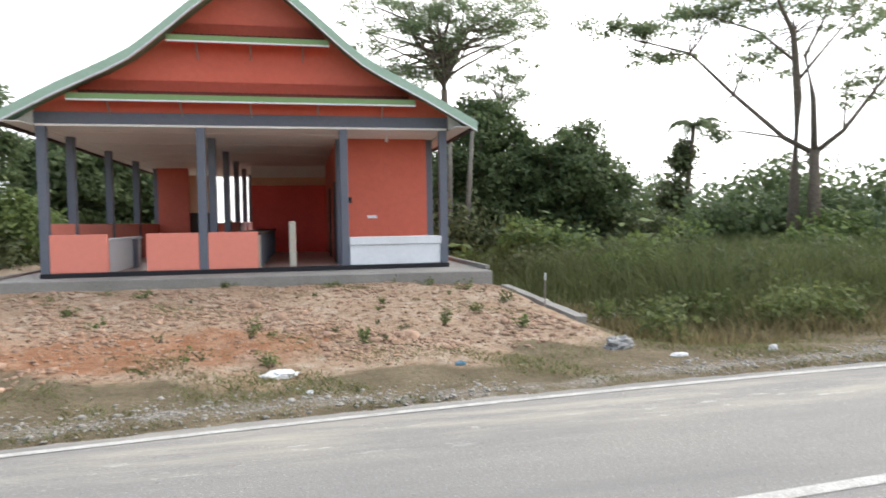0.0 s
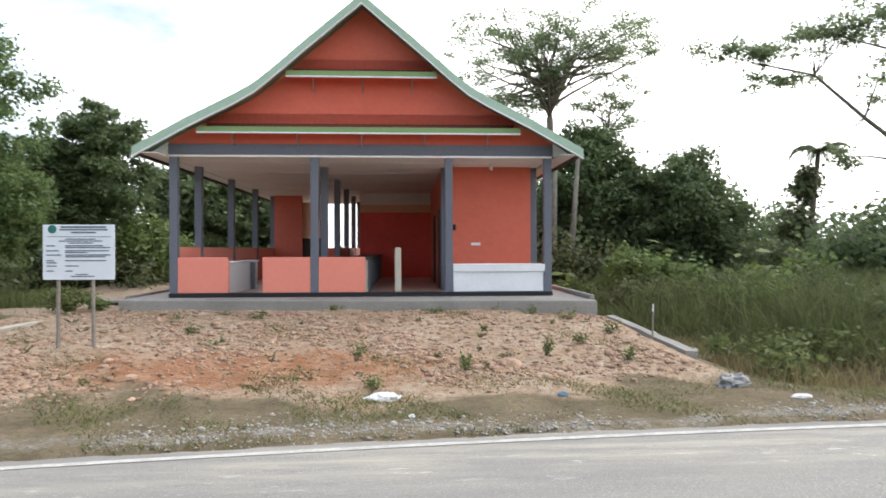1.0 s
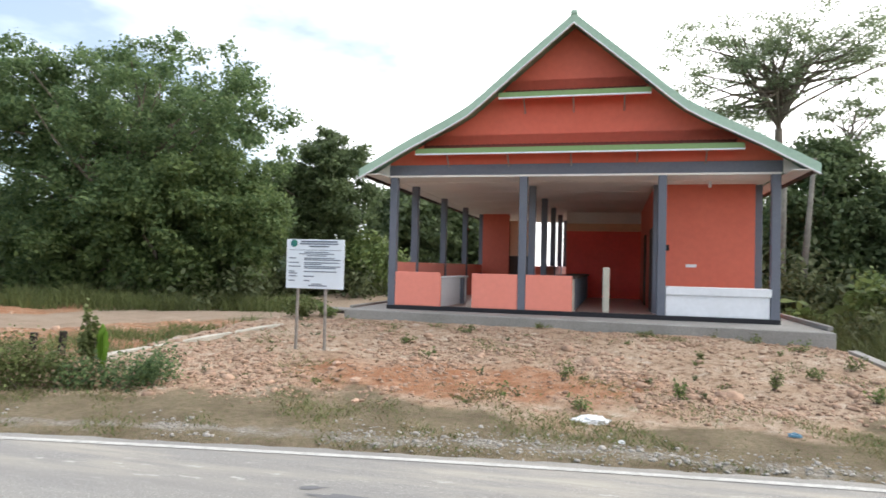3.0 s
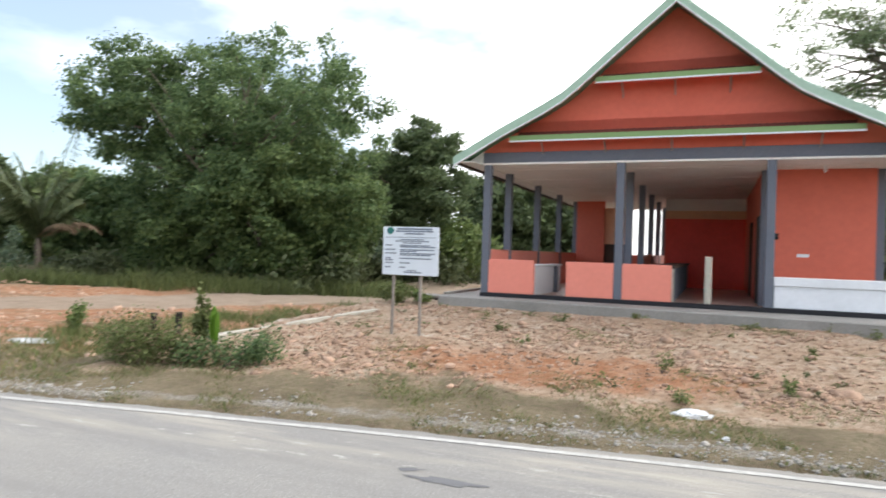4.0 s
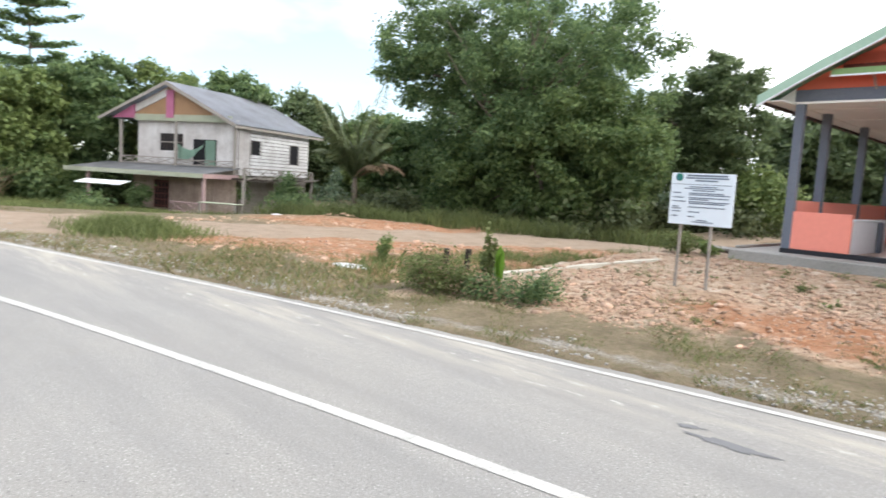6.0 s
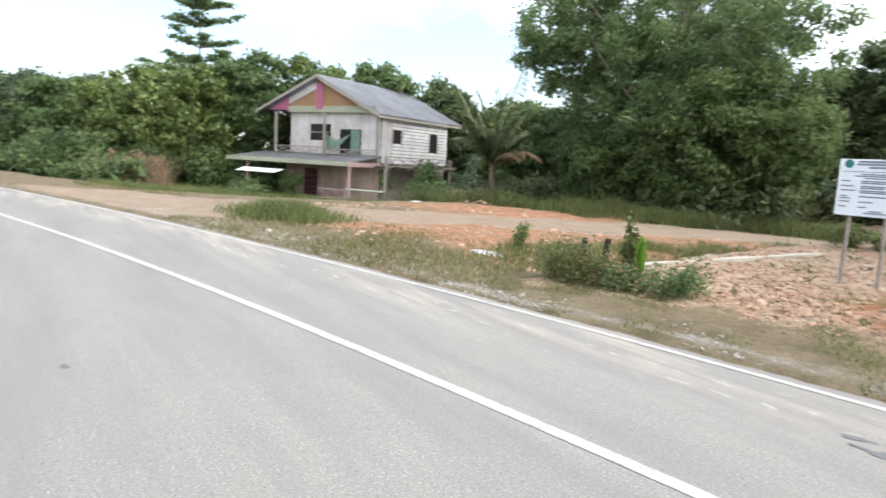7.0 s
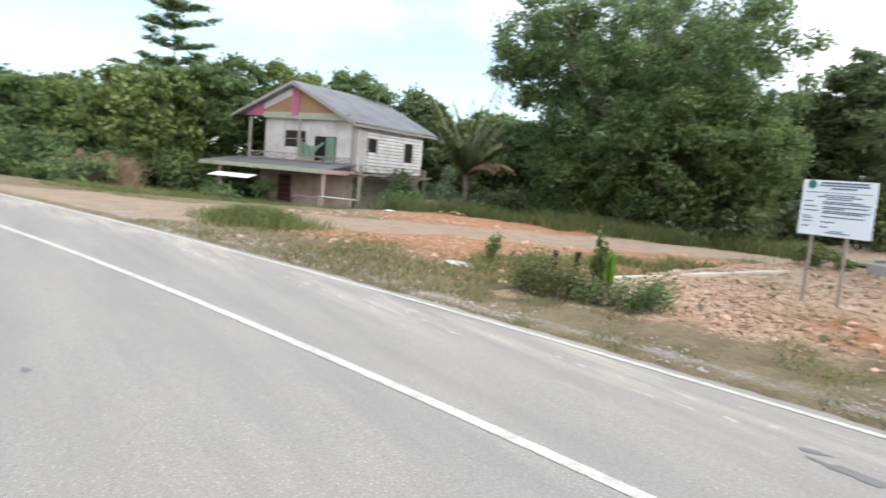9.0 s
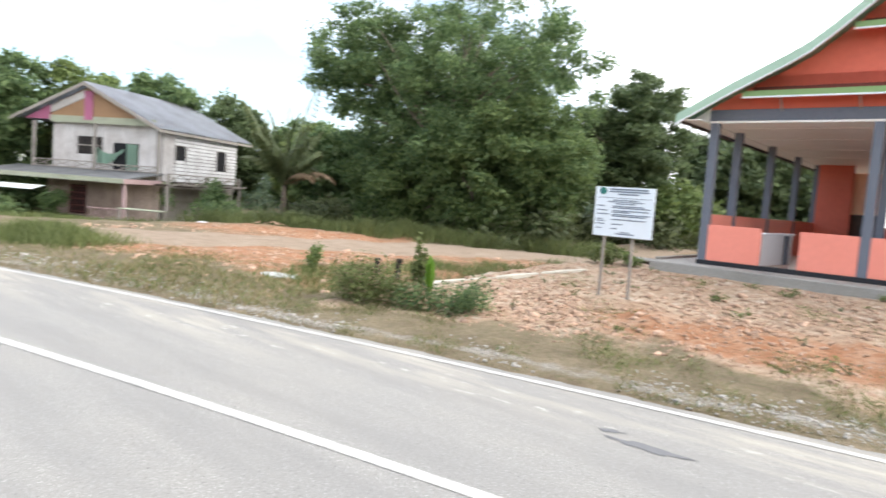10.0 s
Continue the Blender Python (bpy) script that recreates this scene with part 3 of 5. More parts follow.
part("rear_beam", boxed(-1.62, 0.915, 24.48, 24.64, 3.201, 3.599), M_CEIL, hall)
part("stall_wall", boxed(-4.85, -3.83, 25.5, 25.62, 0.572, CEIL_Z), M_ORANGE, hall)
part("counter_body", boxed(1.075, 3.075, 15.02, 15.5, 0.667, 1.10, 0.006), M_WHITE, hall, "white stall counter")
part("counter_top", boxed(1.07, 3.10, 14.985, 15.56, 1.101, 1.27, 0.01), M_WHITE, hall)
part("stall_counter", boxed(-4.1, -3.95, 15.7, 18.6, 0.592, 1.28, 0.01), M_WHITE, hall, "pale grey low stall wall")
part("gate_post", boxed(-0.21, -0.07, 14.99, 15.13, 0.666, 1.64, 0.02), M_PALECONC, hall, "short pale concrete gate post")
part("stall_bench", boxed(-1.35, -0.92, 15.5, 24.2, 0.592, 1.35, 0.01), M_DARKWOOD, hall, "dark wooden stall bench")

# ledges, brackets and fittings of the hall
for x0, x1, z0, z1 in ((-4.32, 2.49, 4.07, 4.18), (-2.47, 0.70, 5.26, 5.365)):
    n = max(3, round((x1 - x0) / 1.45))
    for k in range(n):
        x = x0 + (k + 0.5) * (x1 - x0) / n
        bm = bmesh.new()
        tube(bm, [(x, 15.02, z0 - 0.26), (x, 14.66, z0 + 0.05)], [0.018, 0.018], 5)
        part("bracket", bm, M_WOOD, hall)
    # ribbed sheet above the ledge, its lower edge wavy
    bm = bmesh.new()
    top = z1 + 0.14
    m = int((x1 - x0) / 0.06)
    lo = [bm.verts.new((x0 + 0.1 + (x1 - x0 - 0.2) * i / m, 14.992 + 0.003 * (i % 2), top + 0.012 * (i % 2))) for i in range(m + 1)]
    hi = [bm.verts.new((v.co.x, v.co.y + 0.012, top + 0.22)) for v in lo]
    for i in range(m):
        bm.faces.new((lo[i], lo[i + 1], hi[i + 1], hi[i]))
    bmesh.ops.solidify(bm, geom=bm.faces[:], thickness=0.006)
    part("ribbed_sheet", bm, M_ORANGE, hall)
    part("recess_board", boxed(x0 + 0.08, x1 - 0.08, 15.0, 15.018, z1 - 0.02, top + 0.03), M_BROWNRED, hall, "dark brown-red recess board")
part("ridge_cap", boxed(MID - 0.07, MID + 0.07, 14.36, 30.3, 6.9, 7.0, 0.02), M_MINT, hall)
for y in (15.9, 18.0, 20.4, 22.8):
    part("ceiling_batten", boxed(-5.3, 3.0, y - 0.02, y + 0.02, CEIL_Z - 0.012, CEIL_Z - 0.001), M_CEIL, hall)
part("eave_batten", boxed(-5.5, -5.44, 14.5, 30, 3.54, 3.6), M_DARKWOOD, hall)
part("eave_batten", boxed(3.68, 3.74, 14.5, 30, 3.54, 3.6), M_DARKWOOD, hall)
# wall piece coloured paler for the daylight from the open rear
part("stall_panel", boxed(-3.95, -2.95, 25.66, 25.72, 2.02, 3.36), M_TAN_LITPANEL, hall, "daylit wall piece beside the stall wall, its light put into a pale tan colour")
# dark board added for the shade in the opening under the panel
part("stall_dark_gap", boxed(-3.95, -2.95, 25.66, 25.72, 0.592, 2.018), M_DARKWOOD, hall)
part("counter_lip", boxed(-4.14, -3.9, 15.68, 18.62, 1.281, 1.33, 0.01), M_WHITE, hall)
part("counter_post", boxed(-3.93, -3.84, 17.7, 17.85, 0.592, 1.28, 0.01), M_SLATE, hall)
part("bench_top", boxed(-1.4, -0.8, 15.4, 24.3, 1.361, 1.42, 0.01), M_DARKWOOD, hall)
part("bench_end", boxed(-1.38, -0.82, 15.42, 15.49, 0.592, 1.36, 0.008), M_PALECONC, hall, "pale cement end of the stall bench")
for k in range(7):
    part("bench_post", boxed(-0.915, -0.84, 16.7 + 1.2 * k, 16.78 + 1.2 * k, 0.592, 1.358, 0.005), M_SLATE, hall)
for y0, y1 in ((17.2, 18.1), (20.3, 21.2)):
    part("room_door", boxed(0.885, 0.916, y0, y1, 0.595, 2.62), M_DARKWOOD, hall, "dark wooden room door")
part("socket_box", boxed(1.15, 1.25, 16.59, 16.618, 2.06, 2.2, 0.006), M_DARK, hall, "small dark switch box")
part("socket_plate", boxed(1.15, 1.25, 16.605, 16.618, 1.94, 2.0), M_ORANGE, hall)
part("paper_label", boxed(1.62, 1.85, 16.61, 16.618, 1.69, 1.76), M_WHITE, hall, "small white paper stuck on the wall")
bm = bmesh.new()
tube(bm, [(2.05, 16.1, 3.6), (2.05, 16.1, 3.55), (2.05, 16.1, 3.5), (2.05, 16.1, 3.46)], [0.03, 0.03, 0.04, 0.015], 8)
part("bulb", bm, M_WHITE, hall, "unlit white ceiling bulb")
part("kerb_strip", boxed(3.8, 3.9, 13.9, 30, 0.571, 0.66, 0.01), M_CONC, hall)
part("kerb_strip", boxed(-5.88, -5.8, 14.8, 30, 0.571, 0.63, 0.01), M_CONC, hall)

# ---- project sign ----
sign = thing("project_sign", "white project notice board on two thin wooden posts", "sign", (0, 0, 0))
board = part("board", boxed(-5.07, -4.08, 10.088, 10.1, 1.18, 1.96, 0.002), M_SIGN, sign, "white printed board")
rs = random.Random(7)


def bar(x0, x1, z, h, mat=None):
    part("print_bar", boxed(x0, x1, 10.083, 10.087, z - h / 2, z + h / 2), mat or M_PRINT, board)


for x0, x1, z, h in ((-4.82, -4.2, 1.925, 0.026), (-4.84, -4.18, 1.888, 0.022), (-4.68, -4.34, 1.848, 0.022), (-5.02, -4.13, 1.79, 0.008)):
    bar(x0, x1, z, h)
for z, w in ((1.755, 0.42), (1.728, 0.6), (1.7, 0.34)):
    bar(-4.58 - w / 2 + 0.03, -4.58 + w / 2 + 0.03, z, 0.014)
for z, a, w in ((1.66, 0.12, 0.52), (1.635, 0, 0.62), (1.59, 0.17, 0.6), (1.565, 0, 0.3), (1.53, 0.2, 0.62), (1.505, 0, 0.55), (1.45, 0.1, 0.56), (1.42, 0.14, 0), (1.375, 0.14, 0.18), (1.305, 0.1, 0.1)):
    if a:
        bar(-5.02, -5.02 + a, z, 0.016)
    if w:
        bar(-4.76, -4.76 + w, z, 0.016)
bar(-4.62, -4.45, 1.255, 0.014)
bar(-4.68, -4.36, 1.228, 0.016)
bm = bmesh.new()
bmesh.ops.create_cone(bm, segments=20, radius1=0.06, radius2=0.06, depth=0.004, cap_ends=True, matrix=Matrix.Translation((-4.94, 10.085, 1.895)) @ Matrix.Rotation(radians(90), 4, "X"))
part("emblem", bm, M_EMBLEM, board, "round green and blue emblem")
for x, lean in ((-4.86, -0.03), (-4.4, 0.01)):
    bm = bmesh.new()
    tube(bm, [(x + lean, 10.13, -0.05), (x, 10.12, 1.9)], [0.027, 0.024], 6)
    part("post", bm, M_GREYWOOD, sign, "thin grey wooden post")

# ---- kerbs and culvert of the yard ----
def beam_between(name, label, a, b, w, z0a, z1a, z0b, z1b, mat, cuts=1):
    a, b = Vector(a), Vector(b)
    s = Vector((-(b - a).y, (b - a).x)).normalized() * w / 2
    r = random.Random(3)
    bm = bmesh.new()
    rings = []
    for i in range(cuts * 6 + 1):
        k = i / (cuts * 6)
        p = a.lerp(b, k)
        j = lambda: r.uniform(-0.012, 0.012)
        rings.append([bm.verts.new((p.x + q * s.x + j(), p.y + q * s.y + j(), z)) for q, z in
                      ((-1, z0a + (z0b - z0a) * k), (-1, z1a + (z1b - z1a) * k + j()), (1, z1a + (z1b - z1a) * k + j()), (1, z0a + (z0b - z0a) * k))])
    for u, v in zip(rings, rings[1:]):
        for i in range(4):
            bm.faces.new((u[i], u[(i + 1) % 4], v[(i + 1) % 4], v[i]))
    bm.faces.new(rings[0][::-1])
    bm.faces.new(rings[-1])
    bmesh.ops.recalc_face_normals(bm, faces=bm.faces[:])
    ob = part(name, bm, mat)
    return tagged(ob, label, "kerb")


beam_between("concrete_kerb", "long pale concrete kerb beside the yard ditch", (-7.25, 8.7), (-6.3, 12.3), 0.16, -0.3, 0.17, -0.1, 0.38, M_PALECONC)
beam_between("concrete_kerb", "broken mossy concrete kerb beside the tall grass", (4.2, 9.9), (4.15, 13.7), 0.16, -0.3, 0.11, -0.2, 0.26, M_CONC)
beam_between("broken_slab", "broken concrete slab fallen beside the kerb", (4.6, 12.0), (4.75, 13.2), 0.22, -0.4, -0.08, -0.35, 0.0, M_PALECONC)
culvert = thing("culvert", "dark open drain head with a cement cap", "drain", (-6.55, 15.6, 0.0))
part("drain_wall", boxed(-0.32, 0.32, -0.25, 0.25, -0.2, 0.44, 0.03), M_DARKWOOD, culvert)
part("drain_cap", boxed(-0.36, 0.30, -0.3, 0.28, 0.441, 0.5, 0.02), M_CONC, culvert)

# ---- old timber house ----
house = thing("timber_house", "old two-storey weathered timber house with zinc roof", "house", (-35.68, 18.49, -0.892), turn=0.45)
WALL_Y = 0.25
# upper front wall of upright boards, with openings
upper = part("upper_wall", boxed(-7.2, -0.06, WALL_Y + 0.04, 7.7, 2.15, 5.05), M_DARKWOOD, house)
openings = ((-5.63, -3.97, 3.41, 4.42), (-3.19, -1.53, 2.3, 4.14))
x = -7.22
while x < -0.02:
    w = min(0.24, 0.0 - x)
    spans = [(2.15, 5.3)]
    for a, b, z0, z1 in openings:
        if x + w * 0.5 > a and x + w * 0.5 < b:
            spans = [(2.15, z0), (z1, 5.3)]
    for z0, z1 in spans:
        if z1 - z0 > 0.12:
            part("board", boxed(x + 0.006, x + w - 0.006, WALL_Y - 0.012 + 0.012 * rs.random(), WALL_Y + 0.038, z0, z1), M_PALEWOOD, upper)
    x += w
for a, b, z0, z1 in openings[:1]:
    # near-black sheet paints the unlit room behind the bars
    win = part("window", boxed(a, b, WALL_Y + 0.03, WALL_Y + 0.039, z0, z1), M_DARK, upper, "dark barred window opening")
    for k in range(7):
        xx = a + (k + 0.5) * (b - a) / 7
        part("window_bar", boxed(xx - 0.02, xx + 0.02, WALL_Y - 0.005, WALL_Y + 0.025, z0, z1), M_DARKWOOD, win)
    part("window_rail", boxed(a, b, WALL_Y - 0.03, WALL_Y - 0.008, (z0 + z1) / 2 - 0.03, (z0 + z1) / 2 + 0.03), M_WOOD, win)
# no real hole: a near-black sheet paints the darkness indoors
door = part("doorway", boxed(-3.19, -1.53, WALL_Y + 0.03, WALL_Y + 0.039, 2.3, 4.14), M_DARK, upper, "dark open doorway")


def cloth(x0, x1, z_top, drop, y, sag, ribs=7):
    bm = bmesh.new()
    g = []
    for i in range(ribs * 2 + 1):
        u = i / (ribs * 2)
        col = []
        for j in range(6):
            v = j / 5
            col.append(bm.verts.new((x0 + (x1 - x0) * u, y + 0.04 * math.sin(u * ribs * 3.1) * (0.4 + v), z_top - sag * math.sin(u * math.pi) - drop(u) * v)))
        g.append(col)
    for p, q in zip(g, g[1:]):
        for j in range(5):
            bm.faces.new((p[j], q[j], q[j + 1], p[j + 1]))
    bmesh.ops.solidify(bm, geom=bm.faces[:], thickness=0.006)
    return bm


part("curtain", cloth(-2.2, -1.5, 4.1, lambda u: 1.7, WALL_Y - 0.08, 0.0), M_CLOTH, door, "pale green curtain")
part("curtain", cloth(-4.1, -2.3, 3.85, lambda u: 0.75 * (1 - u) + 0.1, WALL_Y - 0.16, 0.35), M_CLOTH, door, "pale green cloth tied back")
# right wall: upright boards then whitewashed lap boards
side = part("side_wall", boxed(-0.05, -0.005, WALL_Y + 0.05, 7.7, 2.15, 5.0), M_DARKWOOD, house)
for k in range(5):
    y = WALL_Y + 0.05 + k * 0.2
    part("board", boxed(0.0, 0.03, y + 0.005, y + 0.195, 2.2, 5.05), M_PALEWOOD, side)
wins = ((1.36, 2.3, 3.35, 4.2), (5.45, 6.45, 3.0, 4.2))
z = 2.2
while z < 5.0:
    cuts = [1.31] + [c for a, b, z0, z1 in wins if z0 < z + 0.1 < z1 for c in (a, b)] + [7.7]
    for y0, y1 in zip(cuts[::2], cuts[1::2]):
        bm = bmesh.new()
        box(bm, 0.0, 0.03, y0, y1, z + 0.02, z + 0.2)
        for v in bm.verts:
            v.co.x += 0.06 * (z + 0.2 - v.co.z) / 0.2
        part("lap_board", bm, M_WHITEWOOD, side)
    z += 0.205
for a, b, z0, z1 in wins:
    # indoor darkness painted as a near-black sheet on the closed wall
    part("window", boxed(0.0, 0.02, a, b, z0, z1), M_DARK, side, "dark unglazed window opening")
    part("window_frame", boxed(0.092, 0.11, a - 0.06, a, z0 - 0.05, z1 + 0.05), M_WOOD, side)
    part("window_frame", boxed(0.092, 0.11, b, b + 0.06, z0 - 0.05, z1 + 0.05), M_WOOD, side)
# roof with ribbed zinc
APEX, LEFT, RIGHT = (-4.58, 7.38), (-9.6, 5.26), (0.38, 5.02)
for nm, (xa, za), (xb, zb) in (("roof_slope", APEX, RIGHT), ("roof_slope", APEX, LEFT)):
    bm = bmesh.new()
    m = 140
    up = [bm.verts.new((xa, -0.45 + 9.6 * i / m, za + 0.02 * (i % 2))) for i in range(m + 1)]
    dn = [bm.verts.new((xb, v.co.y, zb + 0.02 * (i % 2))) for i, v in enumerate(up)]
    for i in range(m):
        bm.faces.new((up[i], up[i + 1], dn[i + 1], dn[i]))
    bmesh.ops.solidify(bm, geom=bm.faces[:], thickness=0.012)
    part(nm, bm, M_ZINC, house, "grey ribbed zinc roof slope")
    bm = bmesh.new()
    prism(bm, [(xa, za - 0.02), (xb, zb - 0.02), (xb, zb - 0.2), (xa, za - 0.22)], -0.5, -0.44)
    part("bargeboard", bm, M_WOOD, house, "weathered grey bargeboard")
part("eave_board", boxed(0.3, 0.36, -0.44, 9.1, 4.83, 4.97), M_WOOD, house)
# gable front with coloured panels
gab = part("gable_panel", prism(bmesh.new(), [(-8.9, 5.3), (-0.25, 5.3), (-4.58, 7.2)], 0.0, 0.04), M_TAN, house, "faded tan gable boards")
part("gable_strip", prism(bmesh.new(), [(-7.15, 5.6), (-4.86, 6.55), (-4.86, 6.98), (-7.15, 6.02)], -0.06, -0.005), M_PALEWOOD, gab)
part("gable_corner", prism(bmesh.new(), [(-8.95, 5.25), (-7.2, 5.25), (-7.2, 6.1)], -0.05, -0.004), M_PINK, gab, "magenta painted corner panel")
part("gable_corner", prism(bmesh.new(), [(-1.6, 5.25), (-0.2, 5.25), (-1.6, 5.95)], -0.05, -0.004), M_PALEPINK, gab)
part("gable_post", boxed(-4.85, -4.3, -0.09, -0.062, 5.3, 6.9), M_PINK, gab, "pink painted king post")
part("gable_beam", boxed(-7.2, -0.25, -0.06, -0.004, 5.12, 5.5), M_PALEGREEN, gab, "pale green tie beam")
for x in (-8.1, -4.0, 0.12):
    part("veranda_post", boxed(x - 0.07, x + 0.07, -0.27, -0.13, 2.2, 5.12, 0.01), M_WOOD, house)


def cross_rail(name, a, b, z0, z1, parent, n, mat):
    a, b = Vector(a), Vector(b)
    bm = bmesh.new()
    for z in (z0, z1):
        tube(bm, [(a.x, a.y, z), (b.x, b.y, z + rs.uniform(-0.05, 0.05))], [0.03, 0.03], 5)
    for k in range(n):
        p, q = a.lerp(b, k / n), a.lerp(b, (k + 1) / n)
        tube(bm, [(p.x, p.y, z0), (q.x, q.y, z1)], [0.022, 0.022], 5)
        tube(bm, [(p.x, p.y, z1), (q.x, q.y, z0)], [0.022, 0.022], 5)
    return part(name, bm, mat, parent)


cross_rail("veranda_rail", (-8.1, -0.2), (-4.1, -0.2), 2.62, 2.98, house, 3, M_WOOD)
cross_rail("veranda_rail", (-3.9, -0.2), (0.1, -0.2), 2.62, 2.9, house, 3, M_WOOD)
cross_rail("balcony_rail", (1.0, -0.6), (1.0, 6.8), 2.08, 2.62, house, 6, M_WOOD)
for k in range(7):
    y = -0.4 + 1.05 * k
    bm = bmesh.new()
    tube(bm, [(1.05, y, 1.95 + 0.1 * math.sin(k * 2.1)), (1.12, y + 1.5, 2.2 + 0.35 * math.sin(k * 3.7))], [0.05, 0.04], 5)
    part("loose_pole", bm, M_GREYWOOD, house, "loose weathered pole on the balcony")
part("balcony_deck", boxed(0.07, 1.05, -0.6, 6.9, 1.94, 2.04), M_DARKWOOD, house)
for y in (-0.5, 3.1, 6.7):
    part("balcony_post", boxed(0.93, 1.07, y - 0.07, y + 0.07, -0.1, 2.55), M_WOOD, house)
# porch
bm = box(bmesh.new(), -9.55, 0.2, -2.86, 0.24, 2.1, 2.17)
for v in bm.verts:
    v.co.z += 0.44 * (v.co.y + 2.86) / 3.1
part("porch_roof", bm, M_OLDZINC, house, "dark gently sloping zinc porch roof")
part("porch_fascia", boxed(-9.6, 0.22, -2.92, -2.865, 1.95, 2.19), M_PALEGREEN, house, "faded white-green porch fascia")
part("porch_fascia", boxed(0.205, 0.26, -2.92, 0.3, 1.95, 2.19), M_PALEPINK, house, "faded pink porch fascia")
for x in (-8.0, 0.05):
    part("porch_post", boxed(x - 0.08, x + 0.08, -2.7, -2.54, -0.1, 2.09, 0.01), M_PALEPINK, house, "faded pink porch post")
lower = part("lower_wall", boxed(-7.6, -0.1, 0.34, 7.7, -0.2, 2.08), M_DARKWOOD, house)
x = -7.6
while x < -0.15:
    part("board", boxed(x + 0.006, x + 0.254, 0.29 + 0.012 * rs.random(), 0.335, -0.1, 2.07), M_BROWNWOOD, lower)
    x += 0.26
gate = part("lattice_door", boxed(-5.95, -4.85, 0.24, 0.26, 0.0, 1.65), M_DARK, lower, "dark lattice door")
for k in range(5):
    xx = -5.9 + k * 0.25
    part("lattice_bar", boxed(xx, xx + 0.05, 0.2, 0.235, 0.0, 1.65), M_PINKWOOD, gate)
for k in range(5):
    part("lattice_rail", boxed(-5.95, -4.85, 0.17, 0.198, 0.1 + k * 0.36, 0.15 + k * 0.36), M_PINKWOOD, gate)
z = -0.1
lows = part("lower_side_wall", boxed(-0.1, -0.06, 0.34, 7.7, -0.2, 1.93), M_DARKWOOD, house)
while z < 1.9:
    bm = box(bmesh.new(), -0.055, -0.03, 0.4, 7.6, z, z + 0.2)
    for v in bm.verts:
        v.co.x += 0.03 * (z + 0.2 - v.co.z) / 0.2
    part("lap_board", bm, M_WOOD, lows)
    z += 0.205
cross_rail("porch_rail", (-2.1, -2.75), (-0.05, -2.75), 0.1, 0.62, house, 2, M_PALEPINK)
bm = box(bmesh.new(), -7.9, -4.6, -3.7, -2.95, 1.4, 1.42)
for v in bm.verts:
    v.co.z += 0.25 * (v.co.y + 2.7) / 0.9 + 0.2
part("awning_sheet", bm, M_WHITE, house, "bent pale zinc awning sheet")
bench = thing("plank_bench", "green weathered plank table beside the porch", "table", (-32.6, 16.2, -0.9), turn=0.45)
part("tabletop", boxed(-1.2, 1.2, -0.35, 0.35, 0.72, 0.77, 0.01), M_PALEGREEN, bench)
for x in (-1.1, 1.1):
    for y in (-0.28, 0.28):
        part("leg", boxed(x - 0.04, x + 0.04, y - 0.04, y + 0.04, -0.05, 0.72), M_WOOD, bench)
zx, zy = -30.3, 19.75
notice = thing("white_box", "small white box standing on a low post", "box", (zx, zy, ground_z(zx, zy)), turn=0.5)
part("box_body", boxed(-0.3, 0.3, -0.1, 0.1, 0.22, 0.48, 0.01), M_WHITE, notice)
part("box_post", boxed(-0.22, -0.16, -0.05, 0.05, -0.1, 0.219), M_WOOD, notice)
part("box_post", boxed(0.16, 0.22, -0.05, 0.05, -0.1, 0.219), M_WOOD, notice)
# hut behind the hall and shack by the bend
hut = thing("small_hut", "small dark hut with a low zinc roof", "hut", (-16.76, 43.70, -0.6), turn=0.3)
part("hut_wall", boxed(-1.6, 1.6, 0, 2.5, -0.1, 1.5), M_DARKWOOD, hut)
part("hut_roof", prism(bmesh.new(), [(-2.0, 1.5), (0.3, 2.1), (2.1, 1.6), (2.1, 1.55), (0.3, 2.04), (-2.0, 1.44)], -0.5, 3.0), M_ZINC, hut)
shack = thing("roadside_shack", "low grey roadside shack with a rusty sheet roof", "shack", (-47.09, -1.98, -0.45), turn=1.38)
part("shack_wall", boxed(-3.0, 0.9, 0.6, 2.6, -0.2, 1.3), M_DARKWOOD, shack)
for k in range(12):
    part("roof_sheet", prism(bmesh.new(), [(-3.6 + 0.4 * k, 1.3), (-3.21 + 0.4 * k, 1.32), (-3.21 + 0.4 * k, 1.35), (-3.6 + 0.4 * k, 1.33)], -0.6, 0.6), M_RUST, shack)
    bm = box(bmesh.new(), -3.6 + 0.4 * k, -3.205 + 0.4 * k, 0.62, 1.9, 1.35, 1.372)
    for v in bm.verts:
        v.co.z += 0.6 * (v.co.y - 0.62)
    part("roof_sheet", bm, M_RUST, shack, "grey zinc roof sheet")
for x in (-3.2, -1.6, -0.2, 1.1):
    part("shack_post", boxed(x - 0.06, x + 0.06, -0.5, -0.38, -0.2, 1.3), M_WOOD, shack)
part("shack_rail", boxed(-3.2, 1.1, -0.49, -0.43, 0.4, 0.5), M_WOOD, shack)
pole = thing("utility_pole", "plain grey roadside utility pole", "pole", (-41.6, -4.25, ground_z(-41.6, -4.25) - 0.1))
part("shaft", tube(bmesh.new(), [(0, 0, 0), (0, 0, 3.7)], [0.09, 0.063], 10), M_CONC, pole)
part("pole_cap", boxed(-0.35, 0.35, -0.04, 0.04, 3.45, 3.53), M_WOOD, pole)


